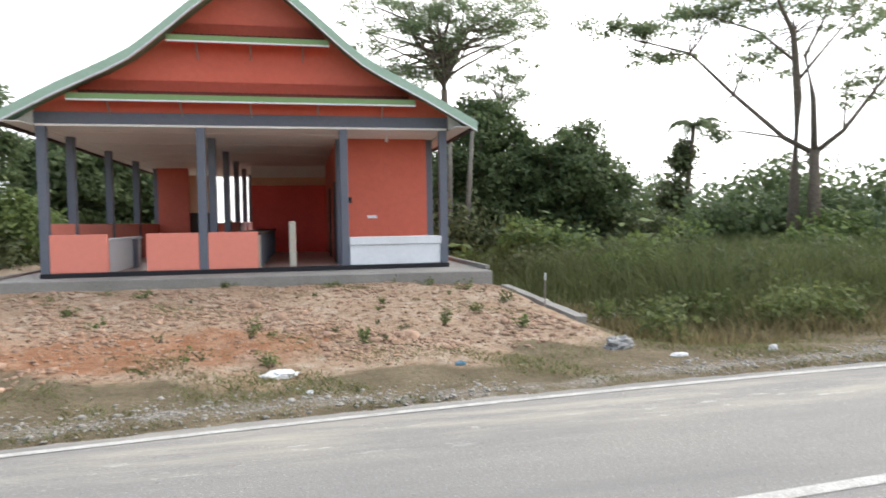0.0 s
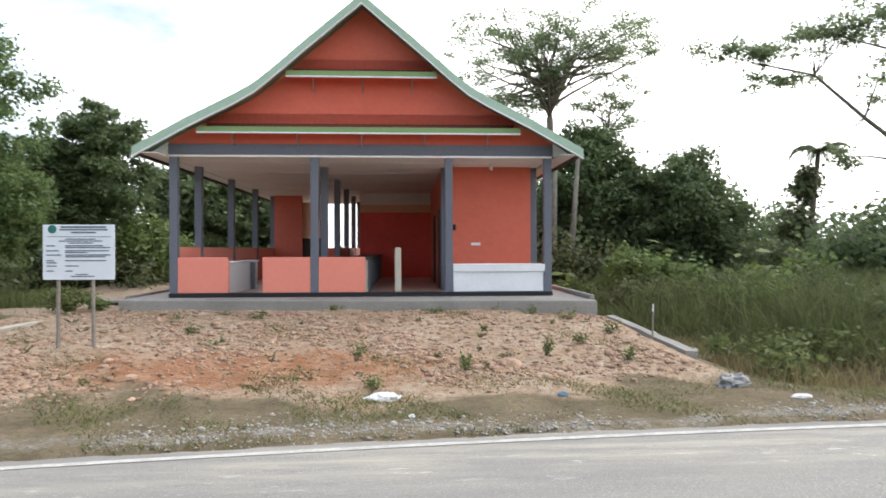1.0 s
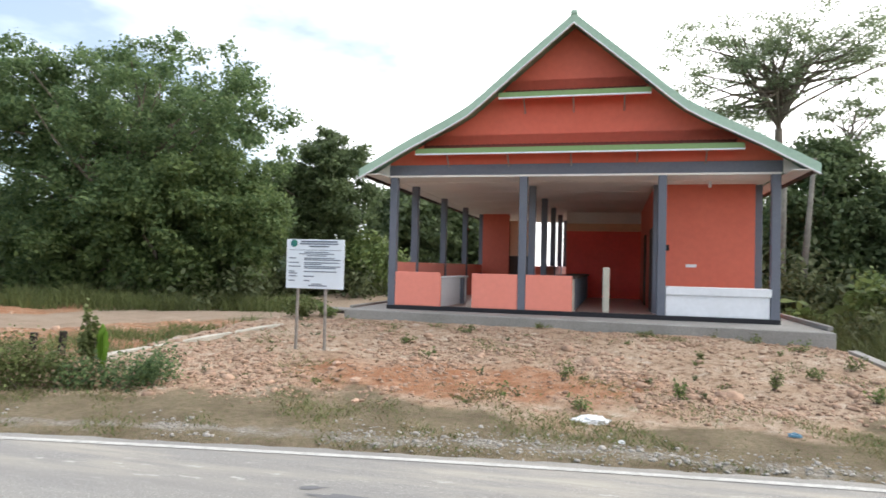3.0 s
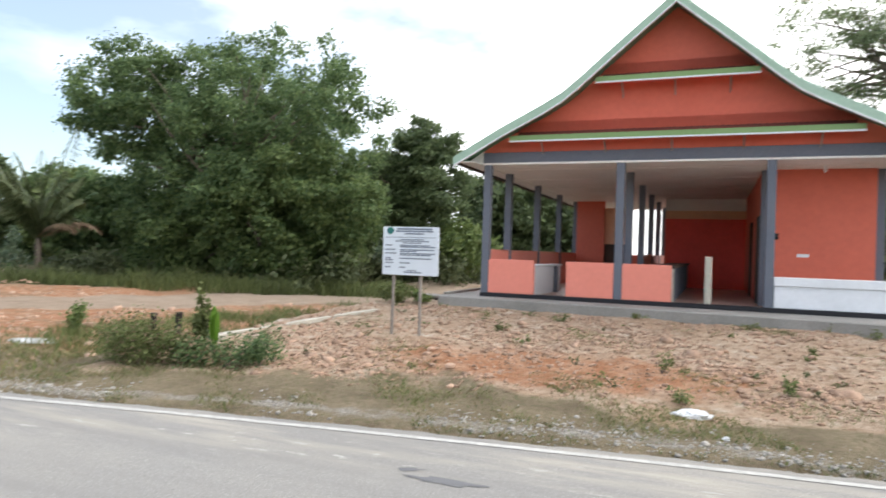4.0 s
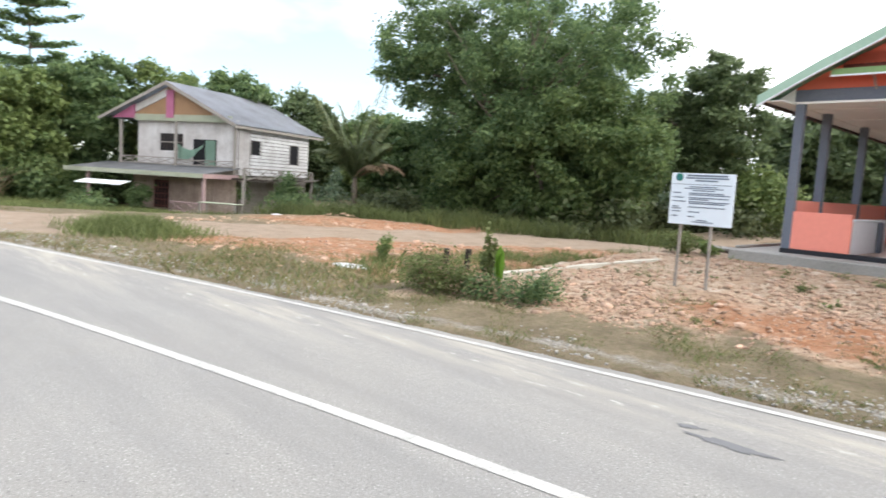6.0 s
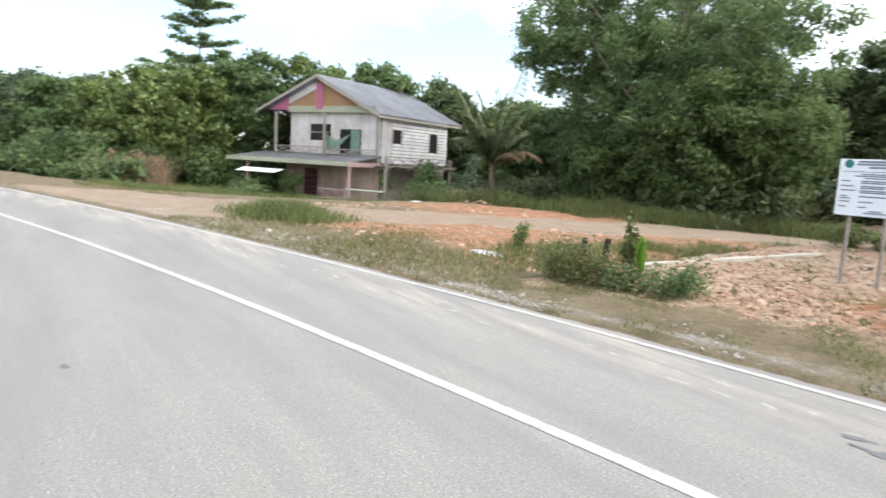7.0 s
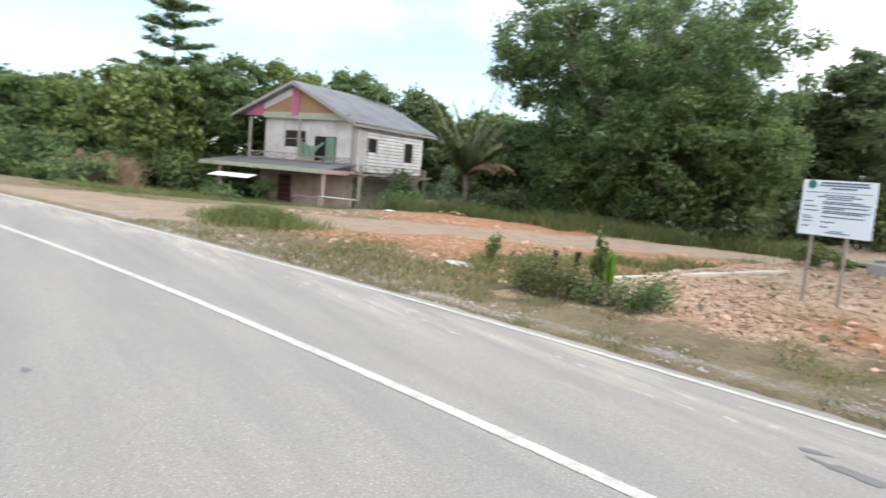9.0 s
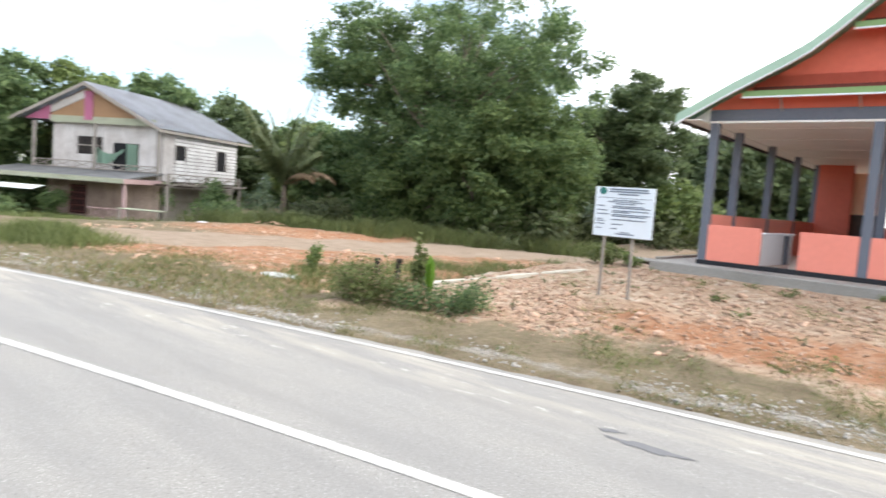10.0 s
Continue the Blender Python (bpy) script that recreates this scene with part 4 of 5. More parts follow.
# ---- plants ----
def leaf_cloud(name, mat, blobs, count, size, parent=None, seed=0, flat=0.5, shell=0.55, droop=0.0, long=1.8, loose=0.42):
    """Many single bent leaves spread through blobs (x, y, z, rx, ry, rz), thickest near their outsides."""
    r = np.random.RandomState(seed)
    blobs = np.asarray(blobs, float)
    vol = np.prod(blobs[:, 3:], 1) ** 0.67
    pick = r.choice(len(blobs), count, p=vol / vol.sum())
    u = r.normal(size=(count, 3))
    u /= np.linalg.norm(u, axis=1, keepdims=True)
    rad = 1.2 - (shell + 0.25) * r.rand(count) ** 1.1
    wob = 0.14 * np.sin(u[:, 0] * 6 + pick) + 0.12 * np.sin(u[:, 1] * 8 + u[:, 2] * 6 + 2 * pick)
    b = blobs[pick]
    p = b[:, :3] + u * b[:, 3:] * (rad * (1 + wob))[:, None] + r.normal(size=(count, 3)) * b[:, 3:] * loose
    nrm = u * (1 - flat) + r.normal(size=(count, 3)) * 0.55 + np.array([0, 0, flat])
    nrm /= np.linalg.norm(nrm, axis=1, keepdims=True)
    t = np.cross(nrm, r.normal(size=(count, 3)))
    t /= np.linalg.norm(t, axis=1, keepdims=True)
    t[:, 2] -= droop
    s = np.cross(nrm, t)
    k = size * (0.55 + 0.9 * r.rand(count))[:, None]
    t, s = t * k * long * 0.5, s * k * 0.5
    lift = nrm * k * 0.12
    v = np.stack([p - t, p + s + lift, p + t, p - s + lift], 1).reshape(-1, 3)
    return part(name, quick_mesh(name, v, np.arange(4 * count).reshape(-1, 4)), mat, parent)


def scatter_blobs(r, ellipsoids, size, squash=0.7, hollow=0.55):
    """Blobs in ellipsoids (x, y, z, rx, ry, rz, how many), mostly towards their outsides."""
    out = []
    for x, y, z, rx, ry, rz, n in ellipsoids:
        for _ in range(n):
            u = Vector((r.gauss(0, 1), r.gauss(0, 1), r.gauss(0, 1))).normalized() * (r.random() ** hollow)
            s = size * r.uniform(0.55, 1.35)
            out.append((x + u.x * rx, y + u.y * ry, z + u.z * rz, s, s, s * squash))
    return out


def limb(bm, r, base, tip, thick, bend=0.25, sides=6):
    b, t = Vector(base), Vector(tip)
    L = (t - b).length
    pts = [b.lerp(t, k / 4) + (Vector((r.gauss(0, 1), r.gauss(0, 1), r.gauss(0, 1) + 0.5)) * L * bend * 0.14 if 0 < k < 4 else Vector()) for k in range(5)]
    tube(bm, pts, [thick * (1 - 0.21 * k) for k in range(5)], sides)
    return pts


def tree(name, label, at, ellipsoids, blob, leaves, leaf, mat, seed, trunk=0.25, stems=1, fork_h=None, bark=None, squash=0.7, twigs=16, **kw):
    """A tree with its foot at (x, y); its crown fills the ellipsoids, given from the foot."""
    r = random.Random(seed)
    x, y = at
    z = ground_z(x, y) - 0.1
    ob = thing(name, label, "tree", (x, y, z))
    blobs = scatter_blobs(r, ellipsoids, blob, squash)
    bm = bmesh.new()
    low = min(e[2] - e[5] for e in ellipsoids)
    top = max(e[2] + e[5] for e in ellipsoids)
    fh = fork_h or max(1.0, low + 0.3 * (top - low))
    cx = sum(e[0] * e[6] for e in ellipsoids) / sum(e[6] for e in ellipsoids)
    cy = sum(e[1] * e[6] for e in ellipsoids) / sum(e[6] for e in ellipsoids)
    forks = []
    for k in range(stems):
        a = k * 2.4 + seed
        o = 0.0 if stems == 1 else trunk * 2.2
        foot = Vector((o * math.cos(a), o * math.sin(a), 0))
        f = Vector((cx * 0.35 + o * 3 * math.cos(a), cy * 0.35 + o * 3 * math.sin(a), fh))
        tube(bm, [foot, foot.lerp(f, 0.5) + Vector((0.08, -0.05, 0)), f], [trunk * 1.35, trunk, trunk * 0.8], 9)
        limb(bm, r, f, (cx + o * 4 * math.cos(a), cy + o * 4 * math.sin(a), top - 2.2), trunk * 0.6)
        forks.append(f)
    pick = r.sample(blobs, min(len(blobs), twigs))
    for q in pick:
        f = min(forks, key=lambda g: (g - Vector(q[:3])).length)
        limb(bm, r, f.lerp(Vector((cx, cy, top - 1)), r.random() * 0.5), q[:3], trunk * 0.38)
    part("trunk", bm, bark or M_BARK, ob, smooth=True)
    leaf_cloud("crown", mat, blobs, int(leaves * 1.4), leaf * 0.7, ob, seed, **kw)
    return ob


# big tree beyond the dirt track, with its lower neighbours
tree("broadleaf_tree", "large airy broadleaf tree with dark green leaves", (-22.62, 27.72),
     [(0.4, 0.3, 8.2, 7.5, 6.4, 5.0, 430), (-3.9, -3.4, 8.8, 3.2, 2.6, 2.9, 90), (0.5, 0.4, 4.6, 7.4, 6.0, 2.6, 260)],
     0.42, 92000, 0.155, L_BROAD, 3, 0.3, stems=2, fork_h=3.2, twigs=90, loose=0.5)
tree("bushy_tree", "dense rounded bushy tree with mid green leaves", (-18.76, 26.21),
     [(0.3, 0.2, 3.4, 4.8, 3.2, 3.5, 300), (-3.5, -0.5, 2.4, 3.4, 2.6, 2.4, 160)], 0.46, 100000, 0.155, L_MID, 5, 0.2, stems=3, fork_h=1.2)
tree("bushy_tree", "dark bushy tree with dense foliage to the ground", (-25.24, 26.03),
     [(0.0, 0.2, 2.3, 2.6, 2.2, 2.6, 170)], 0.42, 36000, 0.16, L_MID, 6, 0.18, stems=2, fork_h=1.0)
tree("broadleaf_tree", "dark upright broadleaf tree beside the larger one", (-15.81, 35.29),
     [(0.2, 0, 5.6, 2.6, 2.4, 4.3, 250), (-2.2, -1.0, 4.6, 2.2, 2.0, 3.4, 150)], 0.38, 56000, 0.17, L_DARK, 4, 0.22, twigs=24)
tree("feathery_tree", "low pale green feathery young tree", (-13.58, 34.93),
     [(0.3, 0, 2.0, 1.9, 1.4, 1.1, 26)], 0.7, 8000, 0.2, L_LIGHT, 8, 0.08)
tree("broadleaf_tree", "tall dark tree behind the hall", (-13.43, 43.74),
     [(0.3, 0, 4.4, 3.4, 3.0, 3.9, 110)], 0.7, 24000, 0.28, L_DARK, 9, 0.25)
tree("broadleaf_tree", "dark tree seen through the hall columns", (-10.02, 46.78),
     [(0, 0, 3.4, 2.6, 2.6, 3.2, 80)], 0.7, 16000, 0.28, L_DARK, 10, 0.25)
# trees beyond the tall grass
tree("tall_tree", "tall slender tree with airy tiered foliage", (6.85, 31.69),
     [(-1.2, 0, 11.6, 4.4, 2.2, 2.0, 130), (2.4, 0, 12.3, 3.4, 2.2, 1.6, 80), (-1.3, 0, 9.2, 2.6, 1.6, 1.1, 40)], 0.29, 17000, 0.1, L_AIRY, 21, 0.2, fork_h=8.5, squash=0.35, twigs=60, flat=0.8, loose=0.8)
tree("slender_tree", "slender bare-limbed tree with few leaves", (9.04, 31.29),
     [(0.6, 0, 9.3, 1.8, 1.0, 1.7, 26)], 0.24, 1700, 0.11, L_AIRY, 22, 0.11, fork_h=7.0, squash=0.4, twigs=14, loose=0.9)
spread = [(-4.6, 2.9, 8.9, 2.4, 1.2, 0.32, 16), (-2.6, 1.9, 9.3, 2.2, 1.0, 0.35, 14), (-1.0, 1.0, 9.7, 2.4, 1.4, 0.6, 16),
          (1.0, -0.6, 9.1, 2.0, 1.4, 1.0, 16), (1.9, -1.6, 7.9, 1.5, 1.2, 0.8, 10), (-4.0, 2.6, 7.8, 1.4, 0.8, 0.3, 5), (-1.0, 0.8, 7.6, 1.5, 1.0, 0.9, 8), (-2.3, 1.6, 5.0, 0.7, 0.5, 0.4, 4), (1.3, -0.9, 6.2, 0.9, 0.7, 0.8, 5)]


def spreading_tree():
    """Two trunks and long bare limbs under thin flat tiers of leaves."""
    r = random.Random(31)
    x, y = 16.91, 20.27
    z = ground_z(x, y) - 0.1
    ob = thing("spreading_tree", "tall spreading tree with bare limbs and thin flat leaf tiers", "tree", (x, y, z))
    bm = bmesh.new()
    tube(bm, [(-0.3, 0.25, 0), (-0.25, 0.2, 3.0), (-0.2, 0.1, 6.0), (-0.3, 0.2, 8.2), (-0.8, 0.6, 9.8)], [0.2, 0.17, 0.14, 0.1, 0.03], 9)
    tube(bm, [(0.25, -0.25, 0), (0.22, -0.2, 2.5), (0.2, -0.2, 4.2)], [0.24, 0.2, 0.17], 9)
    for path, t in ((((0.2, -0.2, 4.1), (-0.5, 0.4, 4.7), (-1.8, 1.3, 6.3), (-3.0, 2.1, 7.9), (-4.7, 3.1, 8.6)), 0.1),
                    (((0.2, -0.2, 4.1), (0.8, -0.8, 4.8), (1.4, -1.4, 6.0), (2.0, -2.0, 7.1)), 0.1),
                    (((0.2, -0.2, 4.1), (0.15, -0.2, 6.0), (-0.05, -0.05, 7.4), (0.6, -0.6, 9.2)), 0.12),
                    (((-0.2, 0.1, 6.6), (0.6, -0.4, 7.8), (1.4, -1.0, 9.0)), 0.06),
                    (((-0.2, 0.15, 7.2), (-1.2, 0.8, 8.4), (-2.6, 1.8, 9.2)), 0.06),
                    (((-0.5, 0.4, 4.7), (-1.7, 1.1, 5.0), (-2.6, 1.8, 5.1)), 0.04),
                    (((0.8, -0.8, 4.8), (1.0, -0.7, 6.2), (1.3, -0.9, 6.8)), 0.04),
                    (((-1.8, 1.3, 6.3), (-1.6, 1.0, 7.4), (-1.0, 0.8, 8.0)), 0.04),
                    (((-3.0, 2.1, 7.9), (-4.0, 2.6, 7.9), (-5.0, 3.2, 7.7)), 0.03)):
        tube(bm, list(path), [t * (1 - 0.75 * k / (len(path) - 1)) for k in range(len(path))], 7)
    blobs = [b for k in range(3) for b in scatter_blobs(r, spread, 0.26, 0.4)]
    for q in blobs[::6]:
        near = min(((-1.8, 1.3, 6.3), (-3.0, 2.1, 7.9), (1.4, -1.4, 6.0), (-0.3, 0.2, 8.2), (-0.05, -0.05, 7.4), (-4.3, 2.9, 8.4)), key=lambda g: (Vector(g) - Vector(q[:3])).length)
        limb(bm, r, near, q[:3], 0.022, 0.3, 4)
    part("trunk", bm, M_BARK, ob, smooth=True)
    leaf_cloud("crown", L_AIRY, blobs, 9500, 0.085, ob, 31, flat=0.8)


spreading_tree()


def frond(r, base, direction, length, lift, width=0.5, count=64, droop=1.0, spread=1.0):
    """One feather frond: a rib and its leaflets, as arrays of quads."""
    d = Vector((direction[0], direction[1], 0)).normalized()
    s = Vector((-d.y, d.x, 0))
    quads = []
    prev = None
    for i in range(count + 1):
        k = i / count
        p = Vector(base) + d * length * spread * (k - 0.25 * k * k * droop) + Vector((0, 0, lift * length * k - droop * length * 0.75 * k * k))
        if prev is not None:
            quads.append((prev + s * 0.02, p + s * 0.012, p - s * 0.012, prev - s * 0.02))
            w = width * math.sin(math.pi * min(1, 0.12 + 0.85 * k)) * r.uniform(0.75, 1.1)
            for side in (-1, 1):
                tip = p + s * side * w + d * w * 0.55 + Vector((0, 0, -w * r.uniform(0.3, 0.75)))
                quads.append((p, p.lerp(tip, 0.5) + d * 0.05, tip, p.lerp(tip, 0.5) - d * 0.035))
        prev = p
    return quads


def palm(name, label, at, height_m, fronds, length, seed, lift=0.9, mat=None, trunk=0.14, lean=(0, 0), brown=0, droop=1.0, width=0.5, spread=1.0):
    r = random.Random(seed)
    x, y = at
    z = ground_z(x, y) - 0.1
    ob = thing(name, label, "palm", (x, y, z))
    bm = bmesh.new()
    tube(bm, [(0, 0, 0), (lean[0] * 0.4, lean[1] * 0.4, height_m * 0.5), (lean[0], lean[1], height_m)], [trunk * 1.3, trunk, trunk * 0.8], 8)
    part("trunk", bm, M_BARK, ob, smooth=True)
    for i in range(fronds):
        a = 2 * math.pi * (i / fronds) + r.uniform(-0.25, 0.25)
        dead = i < brown
        q = frond(r, (lean[0], lean[1], height_m), (math.cos(a), math.sin(a)), length * r.uniform(0.8, 1.15), (0.75 if dead else lift * r.uniform(0.45, 1.2)), width, droop=droop, spread=1.0 if dead else spread * r.uniform(0.5, 1.4))
        v = np.array([c for f in q for c in f])
        part("frond", quick_mesh("frond", v, np.arange(len(v)).reshape(-1, 4)), L_BROWN if dead else (mat or L_PALM), ob)
    return ob


palm("young_coconut_palm", "young coconut palm with upright arching dusty fronds", (-26.4, 20.0), 2.2, 34, 3.3, 41, 1.6, brown=2, droop=0.95, width=0.55, spread=0.7)
palm("far_palm", "distant palm rising over the woods", (-60.09, 0.92), 5.4, 14, 2.4, 42, 0.8)
palm("vine_palm", "thin palm overgrown with climbing vines", (17.93, 29.37), 6.6, 12, 1.5, 43, 0.75, L_AIRY, 0.13, (0.5, -0.1), droop=1.2, width=0.3)
vine = scatter_blobs(random.Random(5), [(17.6, 29.5, 2.4, 0.7, 0.6, 1.6, 16), (17.95, 29.5, 4.6, 0.25, 0.25, 1.2, 12)], 0.32, 1.2)
tagged(leaf_cloud("vine", L_OLIVE, vine, 2600, 0.14, None, 44), "green vines wrapped round the thin palm", "vine", kind="stuff")
for x, y, h, lean in ((6.75, 26.6, 6.3, 0.45), (6.2, 26.8, 6.5, 0.1)):
    ob = thing("bare_trunk", "slim pale bare tree trunk beside the hall", "tree", (x - 0.3, y, ground_z(x, y) - 0.1), group="pale trunks")
    bm = bmesh.new()
    tube(bm, [(0, 0, 0), (lean * 0.5, 0, h * 0.5), (lean, 0, h)], [0.13, 0.11, 0.07], 8)
    part("trunk", bm, M_PALEBARK, ob, smooth=True)


rp = random.Random(17)
topped = thing("topped_tree", "pale straight trunk with a small sparse crown", "tree", (-42.4, -2.4, ground_z(-42.4, -2.4) - 0.1))
bm = tube(bmesh.new(), [(0, 0, 0), (0.04, 0, 3.0), (0, 0, 5.4), (0, 0, 6.3)], [0.15, 0.12, 0.1, 0.03], 9)
crown = scatter_blobs(rp, [(0, 0, 6.0, 1.1, 1.1, 0.8, 34)], 0.17, 0.8)
for q in crown[::2]:
    limb(bm, rp, (0, 0, 5.3), q[:3], 0.025, 0.2, 4)
part("trunk", bm, M_CONC, topped, smooth=True)
leaf_cloud("crown", L_DARK, crown, 900, 0.1, topped, 46)


def tiered_tree(name, label, at, h, tiers, seed, spread=2.6):
    """A straight stem with flat whorls of foliage."""
    r = random.Random(seed)
    x, y = at
    z = ground_z(x, y) - 0.1
    ob = thing(name, label, "tree", (x, y, z))
    bm = bmesh.new()
    tube(bm, [(0, 0, 0), (0.1, 0, h * 0.5), (0, 0, h)], [0.16, 0.1, 0.02], 8)
    blobs = []
    for k in range(tiers):
        q = k / (tiers - 1)
        base = h * (0.62 + 0.34 * q) + 0.3 * math.sin(k * 5)
        for i in range(7):
            a = i * 0.9 + k * 0.5 + r.uniform(-0.3, 0.3)
            w = spread * (1.05 - 0.4 * q) * r.uniform(0.4, 1.1)
            tip = Vector((w * math.cos(a), w * math.sin(a), base + w * r.uniform(0.1, 0.3)))
            limb(bm, r, (0, 0, base - 0.25), tip, 0.035, 0.12, 5)
            for j in (0.5, 0.7, 0.88, 1.0):
                s = r.uniform(0.25, 0.5)
                blobs.append((tip.x * j, tip.y * j, base - 0.2 + (tip.z - base + 0.2) * j, s, s, r.uniform(0.06, 0.13)))
    part("trunk", bm, M_BARK, ob, smooth=True)
    leaf_cloud("crown", L_BROAD, blobs, 8500, 0.14, ob, seed, flat=0.85)


tiered_tree("tiered_tree", "tall straight tree with flat tiers of foliage", (-50.9, 11.8), 12.8, 5, 51, 3.3)
# woods behind the house, one crown after another
for i, (x, y, rx, h, mat) in enumerate(((-46.37, 6.77, 3.0, 7.2, L_LIGHT), (-47.48, 10.34, 3.2, 8.4, L_LIGHT), (-47.71, 14.55, 3.2, 9.6, L_BROAD), (-46.44, 19.00, 3.2, 9.8, L_LIGHT),
                                        (-45.14, 23.32, 3.0, 9.8, L_BROAD), (-43.42, 27.86, 2.8, 8.6, L_DARK), (-40.96, 32.52, 3.0, 7.8, L_BROAD), (-37.00, 30.12, 2.4, 7.2, L_LIGHT), (-32.33, 27.84, 2.4, 6.6, L_BROAD), (-51.27, 3.40, 3.0, 6.6, L_BROAD),
                                        (-33.91, 35.28, 3.0, 6.6, L_DARK), (-53.73, 2.32, 3.0, 5.0, L_BROAD))):
    tree("forest_tree", "green forest tree behind the timber house", (x, y), [(0, 0, h * 0.58, rx, rx, h * 0.42, 190)], 0.45, 15000, 0.27, mat, 60 + i, 0.16, twigs=8)
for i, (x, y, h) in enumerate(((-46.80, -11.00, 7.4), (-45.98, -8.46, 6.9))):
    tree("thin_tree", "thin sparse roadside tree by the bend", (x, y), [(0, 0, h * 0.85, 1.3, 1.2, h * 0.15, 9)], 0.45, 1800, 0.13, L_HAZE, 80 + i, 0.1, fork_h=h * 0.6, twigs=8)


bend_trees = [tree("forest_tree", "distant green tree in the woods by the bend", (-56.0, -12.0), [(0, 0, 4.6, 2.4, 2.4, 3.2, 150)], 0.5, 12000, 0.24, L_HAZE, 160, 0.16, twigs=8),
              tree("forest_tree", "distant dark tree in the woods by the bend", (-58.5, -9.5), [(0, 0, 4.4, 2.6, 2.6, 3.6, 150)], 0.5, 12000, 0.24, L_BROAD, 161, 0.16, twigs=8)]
rf = random.Random(88)
for i in range(17):
    x, y = -54.0 - 6.5 * (i % 2) - rf.uniform(0, 2.5), -19.0 + 1.75 * i + rf.uniform(-0.5, 0.5)
    k = rf.uniform(0.78, 1.08)
    copy_thing(bend_trees[i % 2], pose(x, y, ground_z(x, y) - 0.2, 0, 0, rf.uniform(0, 360)) @ Matrix.Diagonal((k, k, k, 1)))


def thicket(name, label, boxes, count, size, mat, seed, blob=1.0, density=1.0, **kw):
    """A mass of undergrowth: blobs over ground stretches (x0, x1, y0, y1, height)."""
    r = random.Random(seed)
    blobs = []
    for x0, x1, y0, y1, h in boxes:
        for _ in range(max(8, int(density * ((x1 - x0) * (y1 - y0) * 0.5 + max(x1 - x0, y1 - y0) * h * 0.6)))):
            x, y = r.uniform(x0, x1), r.uniform(y0, y1)
            s = blob * r.uniform(0.55, 1.3)
            top = h * r.uniform(0.2, 1.0) * (0.8 + 0.2 * math.sin(x * 0.9 + y * 0.6))
            blobs.append((x, y, ground_z(x, y) + max(0.3, top - s * 0.6), s, s, s * 0.85))
    return tagged(leaf_cloud(name, mat, blobs, int(count * 1.15), size * 0.8, None, seed, **kw), label, "bushes", kind="stuff")


# right of the hall
tree("bushy_tree", "large dark bushy tree behind the grass", (8.24, 29.29), [(0, 0, 3.9, 2.7, 2.2, 3.9, 260)], 0.44, 38000, 0.17, L_DARK, 71, 0.2, stems=2, fork_h=1.5)
tree("bushy_tree", "rounded dark bushy tree behind the grass", (11.63, 28.08), [(0, 0, 3.2, 2.8, 2.2, 3.2, 250)], 0.44, 36000, 0.17, L_DARK, 72, 0.2, stems=2, fork_h=1.2)
thicket("bushes", "pale leafy shrubs among the tall field grass", [(7.6, 8.8, 15.3, 16.1, 1.6), (10.5, 12.8, 18.4, 19.9, 2.1), (13.6, 15.0, 16.1, 17.3, 1.8), (16.5, 18.5, 17.4, 19.4, 2.0), (6.8, 9.0, 20.4, 22.4, 2.1)], 9000, 0.13, L_LIGHT, 19, 0.45)
thicket("bushes", "dense wild undergrowth behind the tall grass", [(5.0, 16.0, 24.4, 26.9, 2.6), (13.0, 18.0, 23.9, 26.9, 2.2), (4.5, 9.0, 30.9, 35.9, 6)], 26000, 0.17, L_OLIVE, 11, 0.75)
thicket("bushes", "dark hedge of wild bushes along the roadside field", [(16.0, 24.0, 21.9, 26.9, 4.3), (19.0, 34.0, 13.9, 21.9, 4.2), (15.0, 20.0, 31.9, 35.9, 4.8)], 38000, 0.2, L_DARK, 12, 0.95)
thicket("broad_weeds", "broad-leaved weeds at the wood's edge", [(5.5, 14.0, 21.9, 23.5, 1.5)], 2600, 0.3, L_LIGHT, 16, 0.6, flat=0.8)
thicket("field_weeds", "clumps of mixed weeds among the tall grass", [(7.0, 24.0, 10.9, 20.9, 1.3), (6.0, 14.0, 17.9, 22.4, 1.7)], 24000, 0.11, L_OLIVE, 24, 0.4, 0.9)
thicket("field_weeds", "brownish creeping weeds at the field's edge", [(4.8, 16.0, 8.7, 11.4, 0.5)], 6000, 0.07, L_GRASS, 25, 0.25, 2.0)
# left and back
thicket("bushes", "low bushes and creepers under the big trees", [(-29.2, -14.2, 24.0, 27.5, 1.6), (-23.2, -12.2, 32.7, 37.7, 2.2), (-30.2, -25.2, 19.8, 22.3, 1.3)], 24000, 0.17, L_OLIVE, 13, 0.7)
thicket("bushes", "bushes grown up against the timber house", [(-40.8, -37.5, 11.2, 12.4, 0.9), (-33.4, -31.4, 17.1, 22.6, 1.5), (-32.0, -30.2, 18.7, 23.2, 1.7), (-50.2, -43.7, 12.1, 22.6, 3.0), (-58.1, -46.1, 9.9, 17.4, 3.6)], 9000, 0.17, L_BROAD, 17, 0.55)
thicket("bushes", "green undergrowth between house and road", [(-44.8, -38.8, 2.2, 7.2, 2.0), (-49.9, -43.9, 5.6, 11.6, 2.6), (-47.7, -41.7, -0.4, 4.6, 2.6)], 24000, 0.19, L_BROAD, 14, 0.6, 1.6)
thicket("dry_bush", "withered brown creeper on a roadside bush", [(-42.0, -39.0, 4.2, 6.9, 2.6), (-41.5, -40.0, 6.2, 7.6, 3.4)], 3600, 0.11, L_BROWN, 18, 0.3, 2.4)
